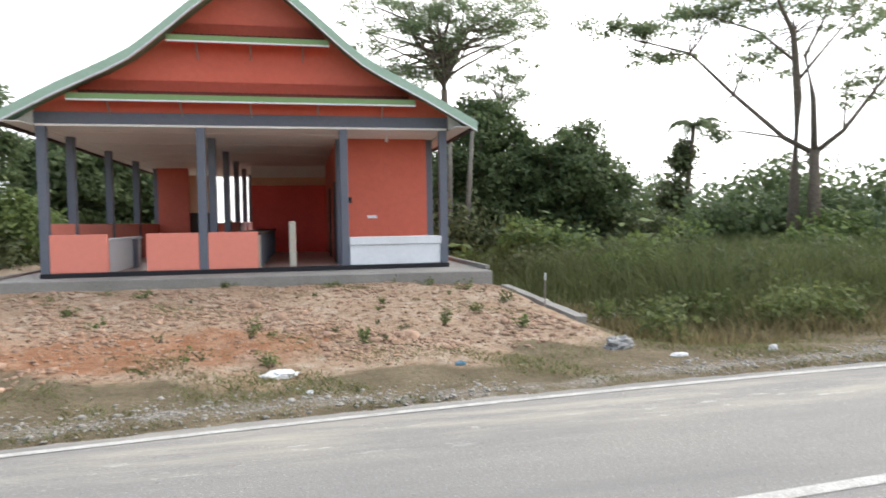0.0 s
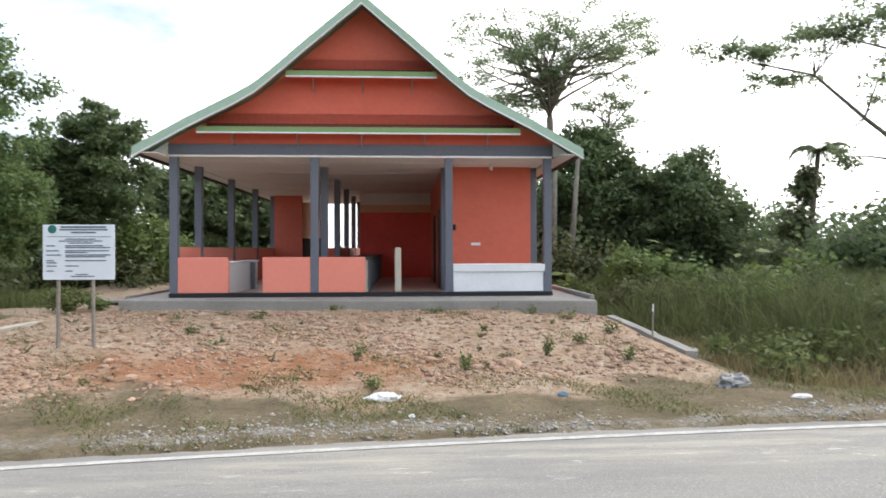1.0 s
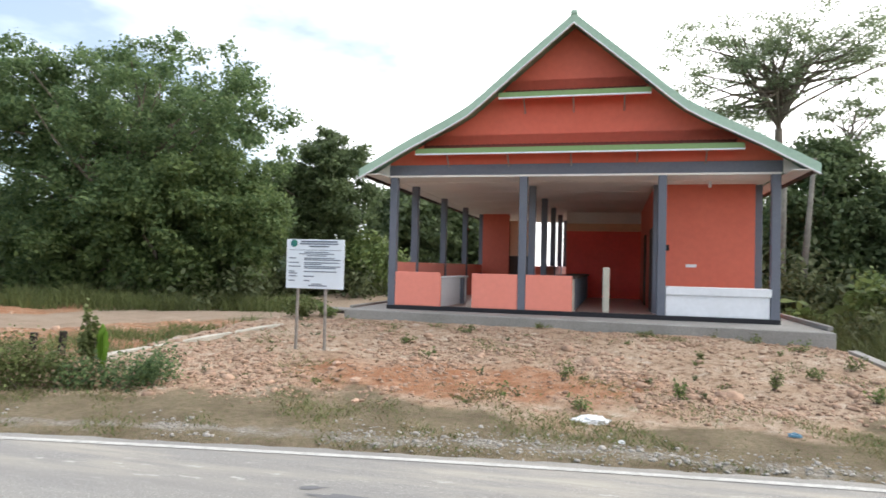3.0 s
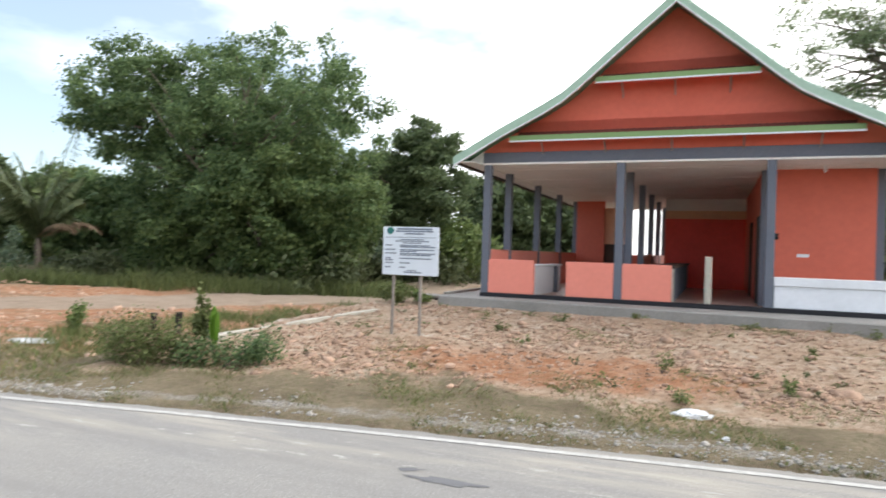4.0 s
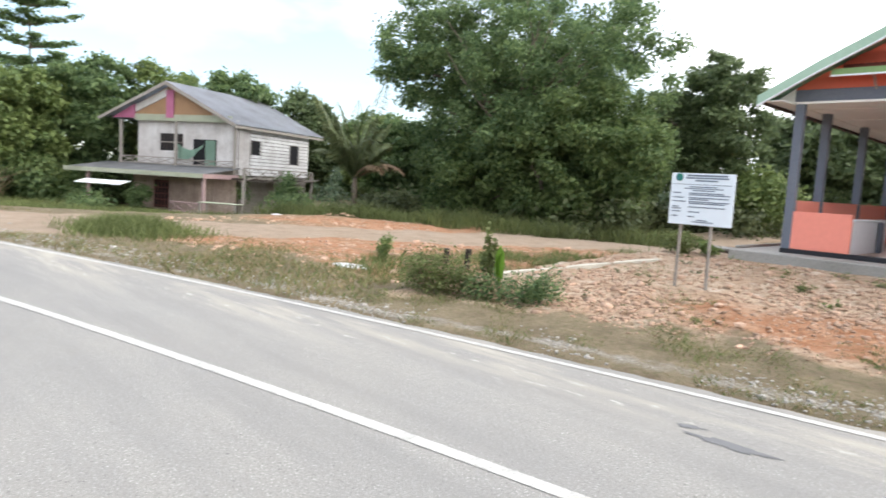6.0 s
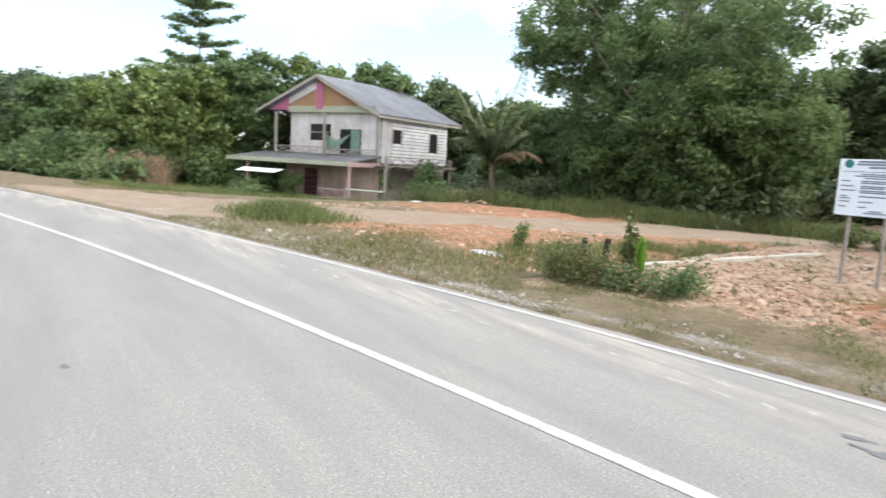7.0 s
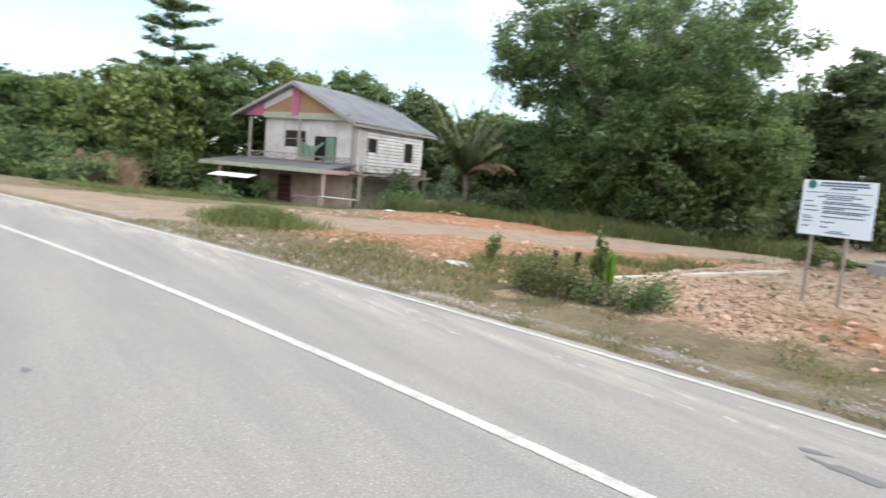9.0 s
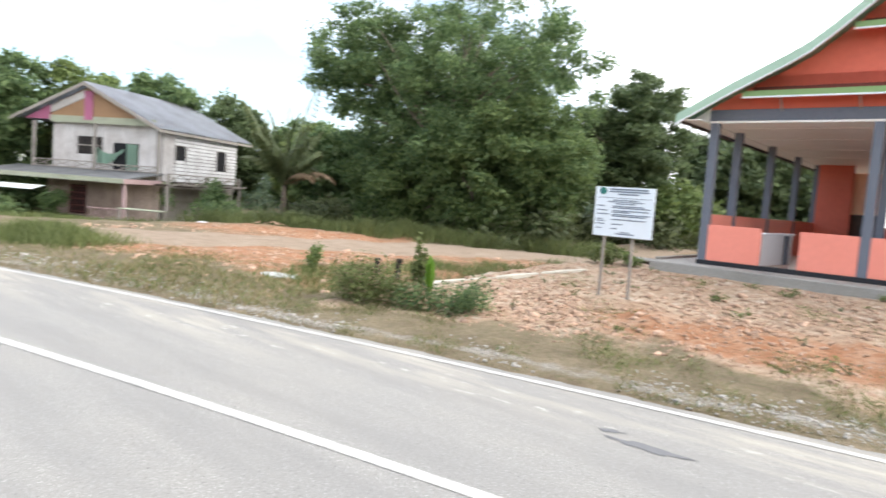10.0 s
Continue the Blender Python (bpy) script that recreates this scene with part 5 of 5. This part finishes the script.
thicket("bushes", "dark thicket behind the timber house", [(-50.0, -45.0, 11.0, 18.0, 4.6), (-47.0, -44.5, 7.5, 11.0, 3.0)], 15000, 0.2, L_MID, 27, 0.6)
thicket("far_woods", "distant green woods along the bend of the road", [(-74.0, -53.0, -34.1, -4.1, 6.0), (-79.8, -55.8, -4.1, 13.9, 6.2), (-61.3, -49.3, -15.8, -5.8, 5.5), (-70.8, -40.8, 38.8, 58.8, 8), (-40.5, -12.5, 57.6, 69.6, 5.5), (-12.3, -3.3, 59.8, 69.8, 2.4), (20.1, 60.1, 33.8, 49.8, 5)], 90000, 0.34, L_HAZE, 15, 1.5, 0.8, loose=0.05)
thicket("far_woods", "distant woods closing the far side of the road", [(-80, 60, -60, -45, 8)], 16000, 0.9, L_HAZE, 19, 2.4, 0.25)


vines = scatter_blobs(random.Random(15), [(-34.9, 18.6, 1.3, 0.1, 0.1, 1.6, 4), (-33.8, 20.9, 0.5, 0.5, 1.2, 1.0, 22), (-38.6, 14.2, 0.0, 0.8, 0.5, 0.6, 12)], 0.26, 1.1)
tagged(leaf_cloud("creeper", L_BROAD, vines, 4200, 0.09, None, 45), "green creepers climbing the timber house corner", "creeper", kind="stuff")


# ---- grass ----
def grass(name, label, sample, count, tall, wide, mat, seed, lean=0.5, kind="stuff"):
    """Single bent blades; sample(r, n) gives their feet (x, y) and a height factor."""
    r = np.random.RandomState(seed)
    x, y, k = sample(r, count)
    n = len(x)
    z = height(x, y) - 0.02
    p = np.stack([x, y, z], 1)
    a = r.rand(n) * 2 * np.pi
    side = np.stack([np.cos(a), np.sin(a), np.zeros(n)], 1)
    h = (tall * (0.45 + 0.75 * r.rand(n)) * k)[:, None]
    out = r.normal(size=(n, 3)) * lean
    out[:, 2] = 0
    w = (wide * (0.6 + 0.8 * r.rand(n)))[:, None]
    up = np.array([0, 0, 1.0])
    mid, tip = p + h * 0.55 * up + out * h * 0.3, p + h * (up * 0.92) + out * h
    v = np.stack([p - side * w, p + side * w, mid + side * w * 0.8, mid - side * w * 0.8, mid + side * w * 0.8, mid - side * w * 0.8, tip - side * w * 0.08, tip + side * w * 0.08], 1)
    v = v[:, [0, 1, 2, 3, 6, 7]].reshape(-1, 3)
    i = np.arange(n)[:, None] * 6
    f = np.concatenate([i + [0, 1, 2, 3], i + [3, 2, 5, 4]])
    return tagged(part(name, quick_mesh(name, v, f), mat), label, "grass", kind=kind)


def field(x0, x1, y0, y1, keep=None, clump=0.0):
    def sample(r, n):
        x, y = r.uniform(x0, x1, n), r.uniform(y0, y1, n)
        if clump:
            cx, cy = r.uniform(x0, x1, n // 40), r.uniform(y0, y1, n // 40)
            j = r.randint(0, len(cx), n)
            x, y = cx[j] + r.normal(size=n) * clump, cy[j] + r.normal(size=n) * clump
        k = np.ones(n)
        if keep is not None:
            k = keep(x, y)
            m = r.rand(n) < k
            x, y, k = x[m], y[m], 0.6 + 0.4 * k[m]
        return x, y, k
    return sample


def verge(x, y):
    d = aside(x, y)
    patch = 0.5 + 0.5 * np.tanh(2.2 * wave(x, y, 2.3, 4) + 1.2 * wave(x, y, 0.9, 4) + 0.1)
    return step(2.55, 2.72, d) * (1 - step(3.9, 5.6, d + 0.5 * wave(x, y, 0.9, 1))) * (0.06 + 0.94 * patch ** 1.6) * (1 - 0.85 * np.exp(-((d - 2.95) / 0.18) ** 2) * (wave(x, y, 0.9, 1) > -0.3))


def verge_far(x, y):
    d = aside(x, y)
    return step(2.58, 2.8, d) * (1 - step(5.5, 8.0, d)) * (1 - track_mask(x, y)) * (0.4 + 0.6 * (wave(x, y, 0.8, 2) > 0))


grass("verge_grass", "short patchy green roadside grass", field(-7.5, 9, 5.0, 10.5, verge), 56000, 0.08, 0.005, L_GRASS, 101, 0.8)
grass("verge_dry_grass", "short dry yellowed roadside grass", field(-7.5, 9, 5.0, 10.5, verge), 38000, 0.075, 0.005, L_DRY, 102, 1.0)
grass("verge_grass", "patchy grass between the road and the dirt track", field(-32, -7.4, 2.4, 11, verge_far), 26000, 0.14, 0.008, L_GRASS, 103, 0.8)
grass("verge_dry_grass", "dry grass between the road and the dirt track", field(-32, -7.4, 2.4, 11, verge_far), 36000, 0.13, 0.008, L_DRY, 104, 0.9)
grass("near_verge_grass", "dry yellow grass creeping over the near road edge", field(-13, 2, -3.5, 0.8, lambda x, y: step(3.05, 3.3, -aside(x, y)) * (1 - step(4.2, 5.5, -aside(x, y))) * (0.15 + 0.85 * (wave(x, y, 1.7, 3) > -0.25))), 42000, 0.15, 0.006, L_DRY, 105, 1.1)
grass("near_verge_grass", "greenish grass on the near road verge", field(-22, 2, -5.5, 0.8, lambda x, y: step(3.2, 3.6, -aside(x, y)) * (1 - step(4.5, 6.5, -aside(x, y)))), 16000, 0.16, 0.007, L_GRASS, 115, 0.9)
grass("tall_grass", "tall green grass filling the low field", field(4.6, 26, 8.6, 24, lambda x, y: step(4.3, 6.5, aside(x, y)) * step(4.5, 6.2, x + 0.05 * (y - 10)) * (1 - np.exp(-((x - 5.4) / 1.0) ** 2 - ((y - 11.4) / 1.6) ** 2)) * (0.55 + 0.45 * step(-0.4, 0.5, wave(x, y, 0.9, 2)))), 52000, 0.8, 0.011, L_FIELD, 106, 0.55)
grass("tall_grass", "tufts of long pale grass in the field", field(5.5, 24, 9.6, 22, lambda x, y: step(4.5, 7, aside(x, y)) * (1 - np.exp(-((x - 5.4) / 1.0) ** 2 - ((y - 11.4) / 1.6) ** 2)), 0.18), 18000, 1.3, 0.012, L_FIELD, 107, 0.45)
grass("tall_grass", "brownish dry stalks at the field's edge", field(4.6, 24, 7.8, 13, lambda x, y: step(3.6, 5.0, aside(x, y)) * step(4.2, 5.2, x)), 16000, 0.4, 0.008, L_DRY, 108, 0.6)
grass("far_grass", "grass along the foot of the trees", field(-31, -13, 19, 34, lambda x, y: (1.0 * (x < -19.3 + 0.12 * (y - 20))) * (1 - step(29, 33, y))), 20000, 0.5, 0.014, L_GRASS, 109, 0.5)
def tree_foot(x, y):
    s = 0.8 * y - 0.6 * x + 0.4 * wave(x, y, 0.8)
    return step(27.3, 28.0, s) * (1 - step(29.6, 31, s)) * (0.5 + 0.5 * (wave(x, y, 0.6, 2) > -0.2))


grass("far_grass", "green grass between the dirt track and the trees", field(-27, -12.5, 13, 28, tree_foot), 30000, 0.7, 0.014, L_GRASS, 131, 0.5)
grass("far_grass", "pale long stalks under the trees", field(-27, -12.5, 13, 28, tree_foot, 0.2), 10000, 0.9, 0.013, L_FIELD, 132, 0.5)
grass("far_grass", "long grass on the mound by the track", field(-18.6, -14.6, 4.6, 8.2, lambda x, y: np.exp(-((x + 16.6) / 1.3) ** 2 - ((y - 6.1) / 0.9) ** 2)), 14000, 0.5, 0.01, L_GRASS, 110, 0.6)
grass("far_grass", "green weeds before the timber house", field(-44, -27, 3.5, 15, lambda x, y: (aside(x, y) > 3.4) * (1 - track_mask(x, y)) * (x < -24)), 16000, 0.3, 0.012, L_GRASS, 111, 0.8)
grass("dry_stalks", "tall withered stalks at the roadside bush", field(-41.8, -38.6, 4.2, 7.8, None, 0.35), 420, 1.9, 0.02, L_BROWN, 133, 0.55)
grass("ditch_grass", "grass in the ditch beside the long kerb", field(-10.5, -7.5, 7.5, 15, None, 0.25), 7000, 0.22, 0.007, L_GRASS, 112, 0.7)


grass("yard_grass", "thin grass tufts spreading over the clay yard", field(-6.8, 3.6, 7.2, 14, lambda x, y: lot(x, y) * step(0.05, 1.0, wave(x, y, 1.35, 6)) * step(3.6, 4.2, aside(x, y)) * 0.9, 0.14), 22000, 0.08, 0.004, L_GRASS, 113, 0.9)


# ---- weeds and small plants of the yard ----
def weed(name, label, at, tall, wide, leaves, leaf, mat, seed, stalks=5):
    r = random.Random(seed)
    x, y = at
    ob = thing(name, label, "weed", (x, y, ground_z(x, y) - 0.02))
    bm = bmesh.new()
    blobs = []
    for _ in range(stalks):
        tip = (r.gauss(0, wide * 0.45), r.gauss(0, wide * 0.45), tall * r.uniform(0.5, 1.0))
        limb(bm, r, (0, 0, 0), tip, 0.008, 0.3, 4)
        for k in (0.45, 0.7, 1.0):
            blobs.append((tip[0] * k, tip[1] * k, tip[2] * k, wide * 0.22, wide * 0.22, tall * 0.14))
    part("stem", bm, M_BARK, ob)
    leaf_cloud("leaves", mat, blobs, leaves, leaf, ob, seed)
    return ob


rw = random.Random(77)
for i, (x, y, h, w) in enumerate(((-0.62, 9.24, 0.3, 0.3), (0.78, 8.72, 0.35, 0.16), (2.5, 13.3, 0.26, 0.35), (3.36, 11.15, 0.25, 0.35), (3.05, 12.5, 0.25, 0.3), (1.3, 11.0, 0.25, 0.12), (2.0, 9.6, 0.3, 0.15), (3.0, 9.2, 0.25, 0.25),
                                  (-2.6, 12.6, 0.15, 0.35), (-3.4, 11.2, 0.2, 0.3), (-0.3, 7.95, 0.2, 0.3), (2.7, 10.3, 0.2, 0.2), (-6.7, 14.4, 0.45, 0.6), (-7.2, 14.9, 0.5, 0.6), (0.6, 13.2, 0.15, 0.3), (-1.4, 13.5, 0.14, 0.3))):
    weed("yard_weed", "small green weed growing in bare clay", (x, y), h * 0.9, w * 0.8, 150, 0.022, (L_GRASS, L_LIGHT, L_GRASS)[i % 3], 200 + i)
for i in range(40):
    x, y = rw.uniform(-6.6, 3.4), rw.uniform(7.6, 13.6)
    weed("yard_weed", "small green weed growing in bare clay", (x, y), rw.uniform(0.05, 0.15), rw.uniform(0.08, 0.2), 40, 0.02, (L_GRASS, L_LIGHT, L_OLIVE)[i % 3], 300 + i, 3)
weed("ditch_shrub", "leafy green shrub at the head of the ditch", (-6.75, 14.2), 0.5, 0.6, 1100, 0.045, L_GRASS, 97, 9)
weed("ditch_shrub", "leafy green shrub beside the concrete slab", (-6.2, 14.35), 0.3, 0.4, 600, 0.04, L_LIGHT, 98, 7)
# roadside shrub with its sprouts and stumps
rb = random.Random(9)
shrub = thing("roadside_shrub", "dense dark roadside shrub with tangled brown stems", "bush", (-6.42, 7.0, -0.02))
bm = bmesh.new()
sb = scatter_blobs(rb, [(-0.5, -0.1, 0.3, 0.7, 0.45, 0.27, 30), (0.35, 0.2, 0.18, 0.55, 0.42, 0.15, 14), (0.92, 0.4, 0.22, 0.22, 0.26, 0.17, 10)], 0.15, 0.95)
for q in sb[::2]:
    limb(bm, rb, (q[0] * 0.6, q[1] * 0.6, 0), q[:3], 0.008, 0.3, 4)
part("stem", bm, M_BARK, shrub)
leaf_cloud("leaves", L_GRASS, sb[:30], 6500, 0.024, shrub, 91)
leaf_cloud("leaves", L_BROWN, sb[10:44], 1500, 0.026, shrub, 93)
leaf_cloud("leaves", L_BROAD, sb[30:], 4200, 0.027, shrub, 92)
weed("tall_weed", "tall leafy weed stalk rising from the shrub", (-6.25, 7.3), 0.85, 0.16, 420, 0.045, L_GRASS, 95, 3)
weed("tall_weed", "pale green grassy weed beside the ditch", (-10.2, 8.6), 0.55, 0.34, 700, 0.035, L_LIGHT, 96, 6)
sprout = thing("palm_sprout", "bright green young palm sprout", "sprout", (-6.1, 7.35, ground_z(-6.1, 7.35)))
for k in range(4):
    bm = bmesh.new()
    a = 0.5 + k * 0.75
    pts = [(0.0, 0.0), (0.05, 0.12), (0.075, 0.3), (0.06, 0.45), (0.0, 0.56 - 0.05 * k)]
    L = [bm.verts.new((-w * math.cos(a) + 0.03 * k * h - 0.05 * h, -w * math.sin(a), h + 0.18)) for w, h in pts]
    C = [bm.verts.new((0.03 * k * h - 0.05 * h, 0.03 * math.cos(a), h + 0.18)) for w, h in pts]
    R = [bm.verts.new((w * math.cos(a) + 0.03 * k * h - 0.05 * h, w * math.sin(a), h + 0.18)) for w, h in pts]
    for i in range(4):
        bm.faces.new((L[i], C[i], C[i + 1], L[i + 1]))
        bm.faces.new((C[i], R[i], R[i + 1], C[i + 1]))
    part("blade", bm, L_SPROUT, sprout)
bm = tube(bmesh.new(), [(0, 0, -0.05), (0, 0, 0.25)], [0.02, 0.015], 6)
part("stem", bm, L_SPROUT, sprout)
for x, y, h in ((-7.85, 8.0, 0.62), (-7.5, 8.15, 0.6)):
    st = thing("burnt_stump", "short charred wooden post stump", "stump", (x, y, ground_z(x, y) - 0.05), group="burnt stumps")
    bm = tube(bmesh.new(), [(0, 0, 0), (0.01, 0, h * 0.5), (0.03, 0.01, h)], [0.06, 0.055, 0.05], 8)
    part("shaft", bm, M_CHAR, st)


# ---- stones and litter ----
def stones(name, label, sample, count, size, mat, seed, sink=0.35, category="stones"):
    """Many irregular stones as one piece of stuff."""
    r = np.random.RandomState(seed)
    x, y, k = sample(r, count)
    n = len(x)
    base = np.array([(-1, -1, -1), (1, -1, -1), (1, 1, -1), (-1, 1, -1), (-1, -1, 1), (1, -1, 1), (1, 1, 1), (-1, 1, 1)], float) * 0.6
    v = base[None] * (1 + 0.55 * r.uniform(-1, 1, (n, 8, 3)))
    v[:, 4:, :2] *= 0.72
    s = (size * np.exp(0.5 * r.normal(size=n)))[:, None, None]
    v *= s * np.array([1.15, 1.0, 0.48])
    a = r.rand(n) * 6.3
    c, d = np.cos(a)[:, None], np.sin(a)[:, None]
    vx, vy = v[..., 0] * c - v[..., 1] * d, v[..., 0] * d + v[..., 1] * c
    z = height(x, y)[:, None] + v[..., 2] + (s[..., 0] * (0.6 - sink) * 0.6)
    v = np.stack([vx + x[:, None], vy + y[:, None], z], -1).reshape(-1, 3)
    q = np.array([(0, 3, 2, 1), (4, 5, 6, 7), (0, 1, 5, 4), (1, 2, 6, 5), (2, 3, 7, 6), (3, 0, 4, 7)])
    f = (np.arange(n)[:, None, None] * 8 + q).reshape(-1, 4)
    return tagged(part(name, quick_mesh(name, v, f), mat), label, category, kind="stuff")


yard_keep = lambda x, y: lot(x, y) * step(4.0, 5.2, aside(x, y)) * (1 - step(13.5, 14.2, y)) * (0.25 + 0.75 * step(-0.5, 0.6, wave(x, y, 0.9, 5)))
stones("clay_clods", "loose clay clods and small stones on the yard", field(-7.1, 3.8, 6.8, 14, yard_keep), 26000, 0.021, M_STONE, 121)
stones("clay_clods", "larger clay lumps turned up on the yard", field(-6.6, 2.0, 7.2, 11.2, yard_keep), 900, 0.03, M_STONE, 122, 0.5)
stones("soil_crumbs", "dark soil crumbs and dry leaf bits on the yard", field(-7.1, 3.8, 6.6, 14, yard_keep), 3000, 0.013, M_CRUMB, 128)
stones("verge_gravel", "grey gravel scattered along the road edge", field(-9, 9, 5.0, 8, lambda x, y: np.exp(-((aside(x, y) - 2.95 - 0.15 * wave(x, y, 0.6, 2)) / 0.34) ** 2) * (wave(x, y, 0.9, 1) > -0.5)), 24000, 0.012, M_GRAVEL, 123)
stones("verge_gravel", "pale gravel along the far road edge", field(-22, -8, 3, 8, lambda x, y: np.exp(-((aside(x, y) - 3.4) / 0.45) ** 2)), 14000, 0.014, M_GRAVEL, 124)
stones("near_gravel", "pale gravel on the near verge", field(-14, 3, -5, 1, lambda x, y: np.exp(-((aside(x, y) + 3.5) / 0.3) ** 2)), 12000, 0.014, M_GRAVEL, 125)
stones("spoil_clods", "clay lumps beside the dirt track", field(-22, -8, 6, 18, lambda x, y: (1 - track_mask(x, y)) * 0.8), 2600, 0.035, M_STONE, 126)
stones("road_chips", "small dark chips and dead leaves on the road", field(-12, 5, 0, 6, lambda x, y: (np.abs(aside(x, y)) < 2.3) * 1.0), 260, 0.011, M_TAR, 127, 0.5, "chips")


def rock(name, label, at, size, mat, seed, group=""):
    r = random.Random(seed)
    bm = bmesh.new()
    bmesh.ops.create_icosphere(bm, subdivisions=1, radius=1.0)
    k = [Vector((r.gauss(0, 1), r.gauss(0, 1), r.gauss(0, 1))).normalized() for _ in range(7)]
    for v in bm.verts:
        m = min(0.62 + 0.3 * r.random() + max(0, 1 - v.co.dot(q)) for q in k)
        v.co = Vector((v.co.x * size[0], v.co.y * size[1], v.co.z * size[2])) * min(m, 1.05)
    ob = part(name, bm, mat)
    ob.location = (at[0], at[1], ground_z(*at) + size[2] * 0.45)
    ob.rotation_euler = (0, 0, r.uniform(0, 6))
    return tagged(ob, label, "rock", group)


for i in range(9):
    rock("pale_rock", "pale broken rock lying in the low field", (5.0 + rw.uniform(0, 1.2), 12.0 + rw.uniform(-0.3, 0.5)), (rw.uniform(0.1, 0.2), rw.uniform(0.1, 0.18), rw.uniform(0.1, 0.17)), M_ROCK, 400 + i, "rubble in the field")
for i in range(10):
    rock("ditch_rock", "grey rock dumped in the yard ditch", (-8.3 + rw.uniform(-0.5, 0.4), 10.6 + rw.uniform(-0.9, 1.2)), (rw.uniform(0.1, 0.24), rw.uniform(0.1, 0.2), rw.uniform(0.08, 0.15)), M_ROCK, 420 + i, "rubble in the ditch")
for i in range(7):
    rock("clay_lump", "pinkish clay lump on the yard", (rw.uniform(-5.4, -2.6), rw.uniform(7.3, 9.2)), (rw.uniform(0.05, 0.1), rw.uniform(0.05, 0.09), rw.uniform(0.03, 0.05)), M_STONE, 440 + i, "clay lumps")


def crumpled(name, label, at, size, mat, seed, turn=0.0):
    """A crumpled plastic bag lying on the ground."""
    r = random.Random(seed)
    bm = bmesh.new()
    bmesh.ops.create_icosphere(bm, subdivisions=4, radius=1.0)
    off = Vector((seed, seed * 0.7, 0))
    for v in bm.verts:
        n = noise.noise(v.co * 2.2 + off) * 0.35 + noise.noise(v.co * 4.5 + off) * 0.25 + abs(noise.noise(v.co * 9.0 + off)) * 0.2
        v.co = v.co * (1 + n)
        v.co = Vector((v.co.x * size[0], v.co.y * size[1], max(-0.15, v.co.z) * size[2]))
    ob = part(name, bm, mat)
    ob.location = (at[0], at[1], ground_z(*at) + 0.15 * size[2])
    ob.rotation_euler = (0, 0, turn)
    return tagged(ob, label, "litter")


crumpled("plastic_sack", "crumpled white plastic sack lying on the grass", (-0.2, 7.6), (0.19, 0.11, 0.07), M_SACK, 3, 0.2)
crumpled("plastic_bag", "small crumpled blue plastic bag", (1.72, 7.45), (0.055, 0.04, 0.03), M_BLUE, 5)
crumpled("grey_sack", "grey cement sack lump at the yard corner", (3.9, 8.05), (0.21, 0.14, 0.11), M_GREYSACK, 8, 0.4)
crumpled("paper_scrap", "small white paper scrap on the verge", (4.3, 7.35), (0.1, 0.06, 0.03), M_SACK, 9)
crumpled("plastic_cup", "small white plastic scrap on the verge", (5.5, 7.3), (0.05, 0.045, 0.06), M_SACK, 10)
crumpled("pale_sheet", "pale grey plastic sheet lying in the grass", (-9.9, 7.6), (0.36, 0.2, 0.05), M_SACK, 12, 0.3)
crumpled("paper_scrap", "small white scrap in the gravel", (0.1, 6.75), (0.03, 0.03, 0.02), M_SACK, 13)
crumpled("white_litter", "white litter heap beside the dirt track", (-23.4, 14.1), (0.45, 0.2, 0.06), M_SACK, 14)
stake = thing("survey_stake", "thin grey stake with a white painted top", "stake", (3.95, 10.8, ground_z(3.95, 10.8) - 0.05))
part("stake_shaft", tube(bmesh.new(), [(0, 0, 0), (0.01, 0, 0.5)], [0.013, 0.012], 6), M_GREYWOOD, stake)
part("stake_top", tube(bmesh.new(), [(0.01, 0, 0.501), (0.012, 0, 0.62)], [0.014, 0.014], 6), M_SACK, stake)


def tar_patch(at, rx, ry, turn, seed):
    r = random.Random(seed)
    bm = bmesh.new()
    vs = []
    for k in range(22):
        a = 2 * math.pi * k / 22
        m = 1 + r.uniform(-0.35, 0.25)
        vs.append(bm.verts.new((rx * m * math.cos(a), ry * m * math.sin(a), 0)))
    bm.faces.new(vs)
    ob = part("tar_patch", bm, M_TAR)
    ob.location = (at[0], at[1], 0.004)
    ob.rotation_euler = (0, 0, turn)
    tagged(ob, "thin dark tar stain on the asphalt", "stain", kind="structure")


tar_patch((-1.72, 4.62), 0.3, 0.06, 0.05, 1)
tar_patch((-2.05, 4.74), 0.1, 0.035, 0.3, 2)
tar_patch((-5.4, 0.55), 0.06, 0.03, 0.2, 3)
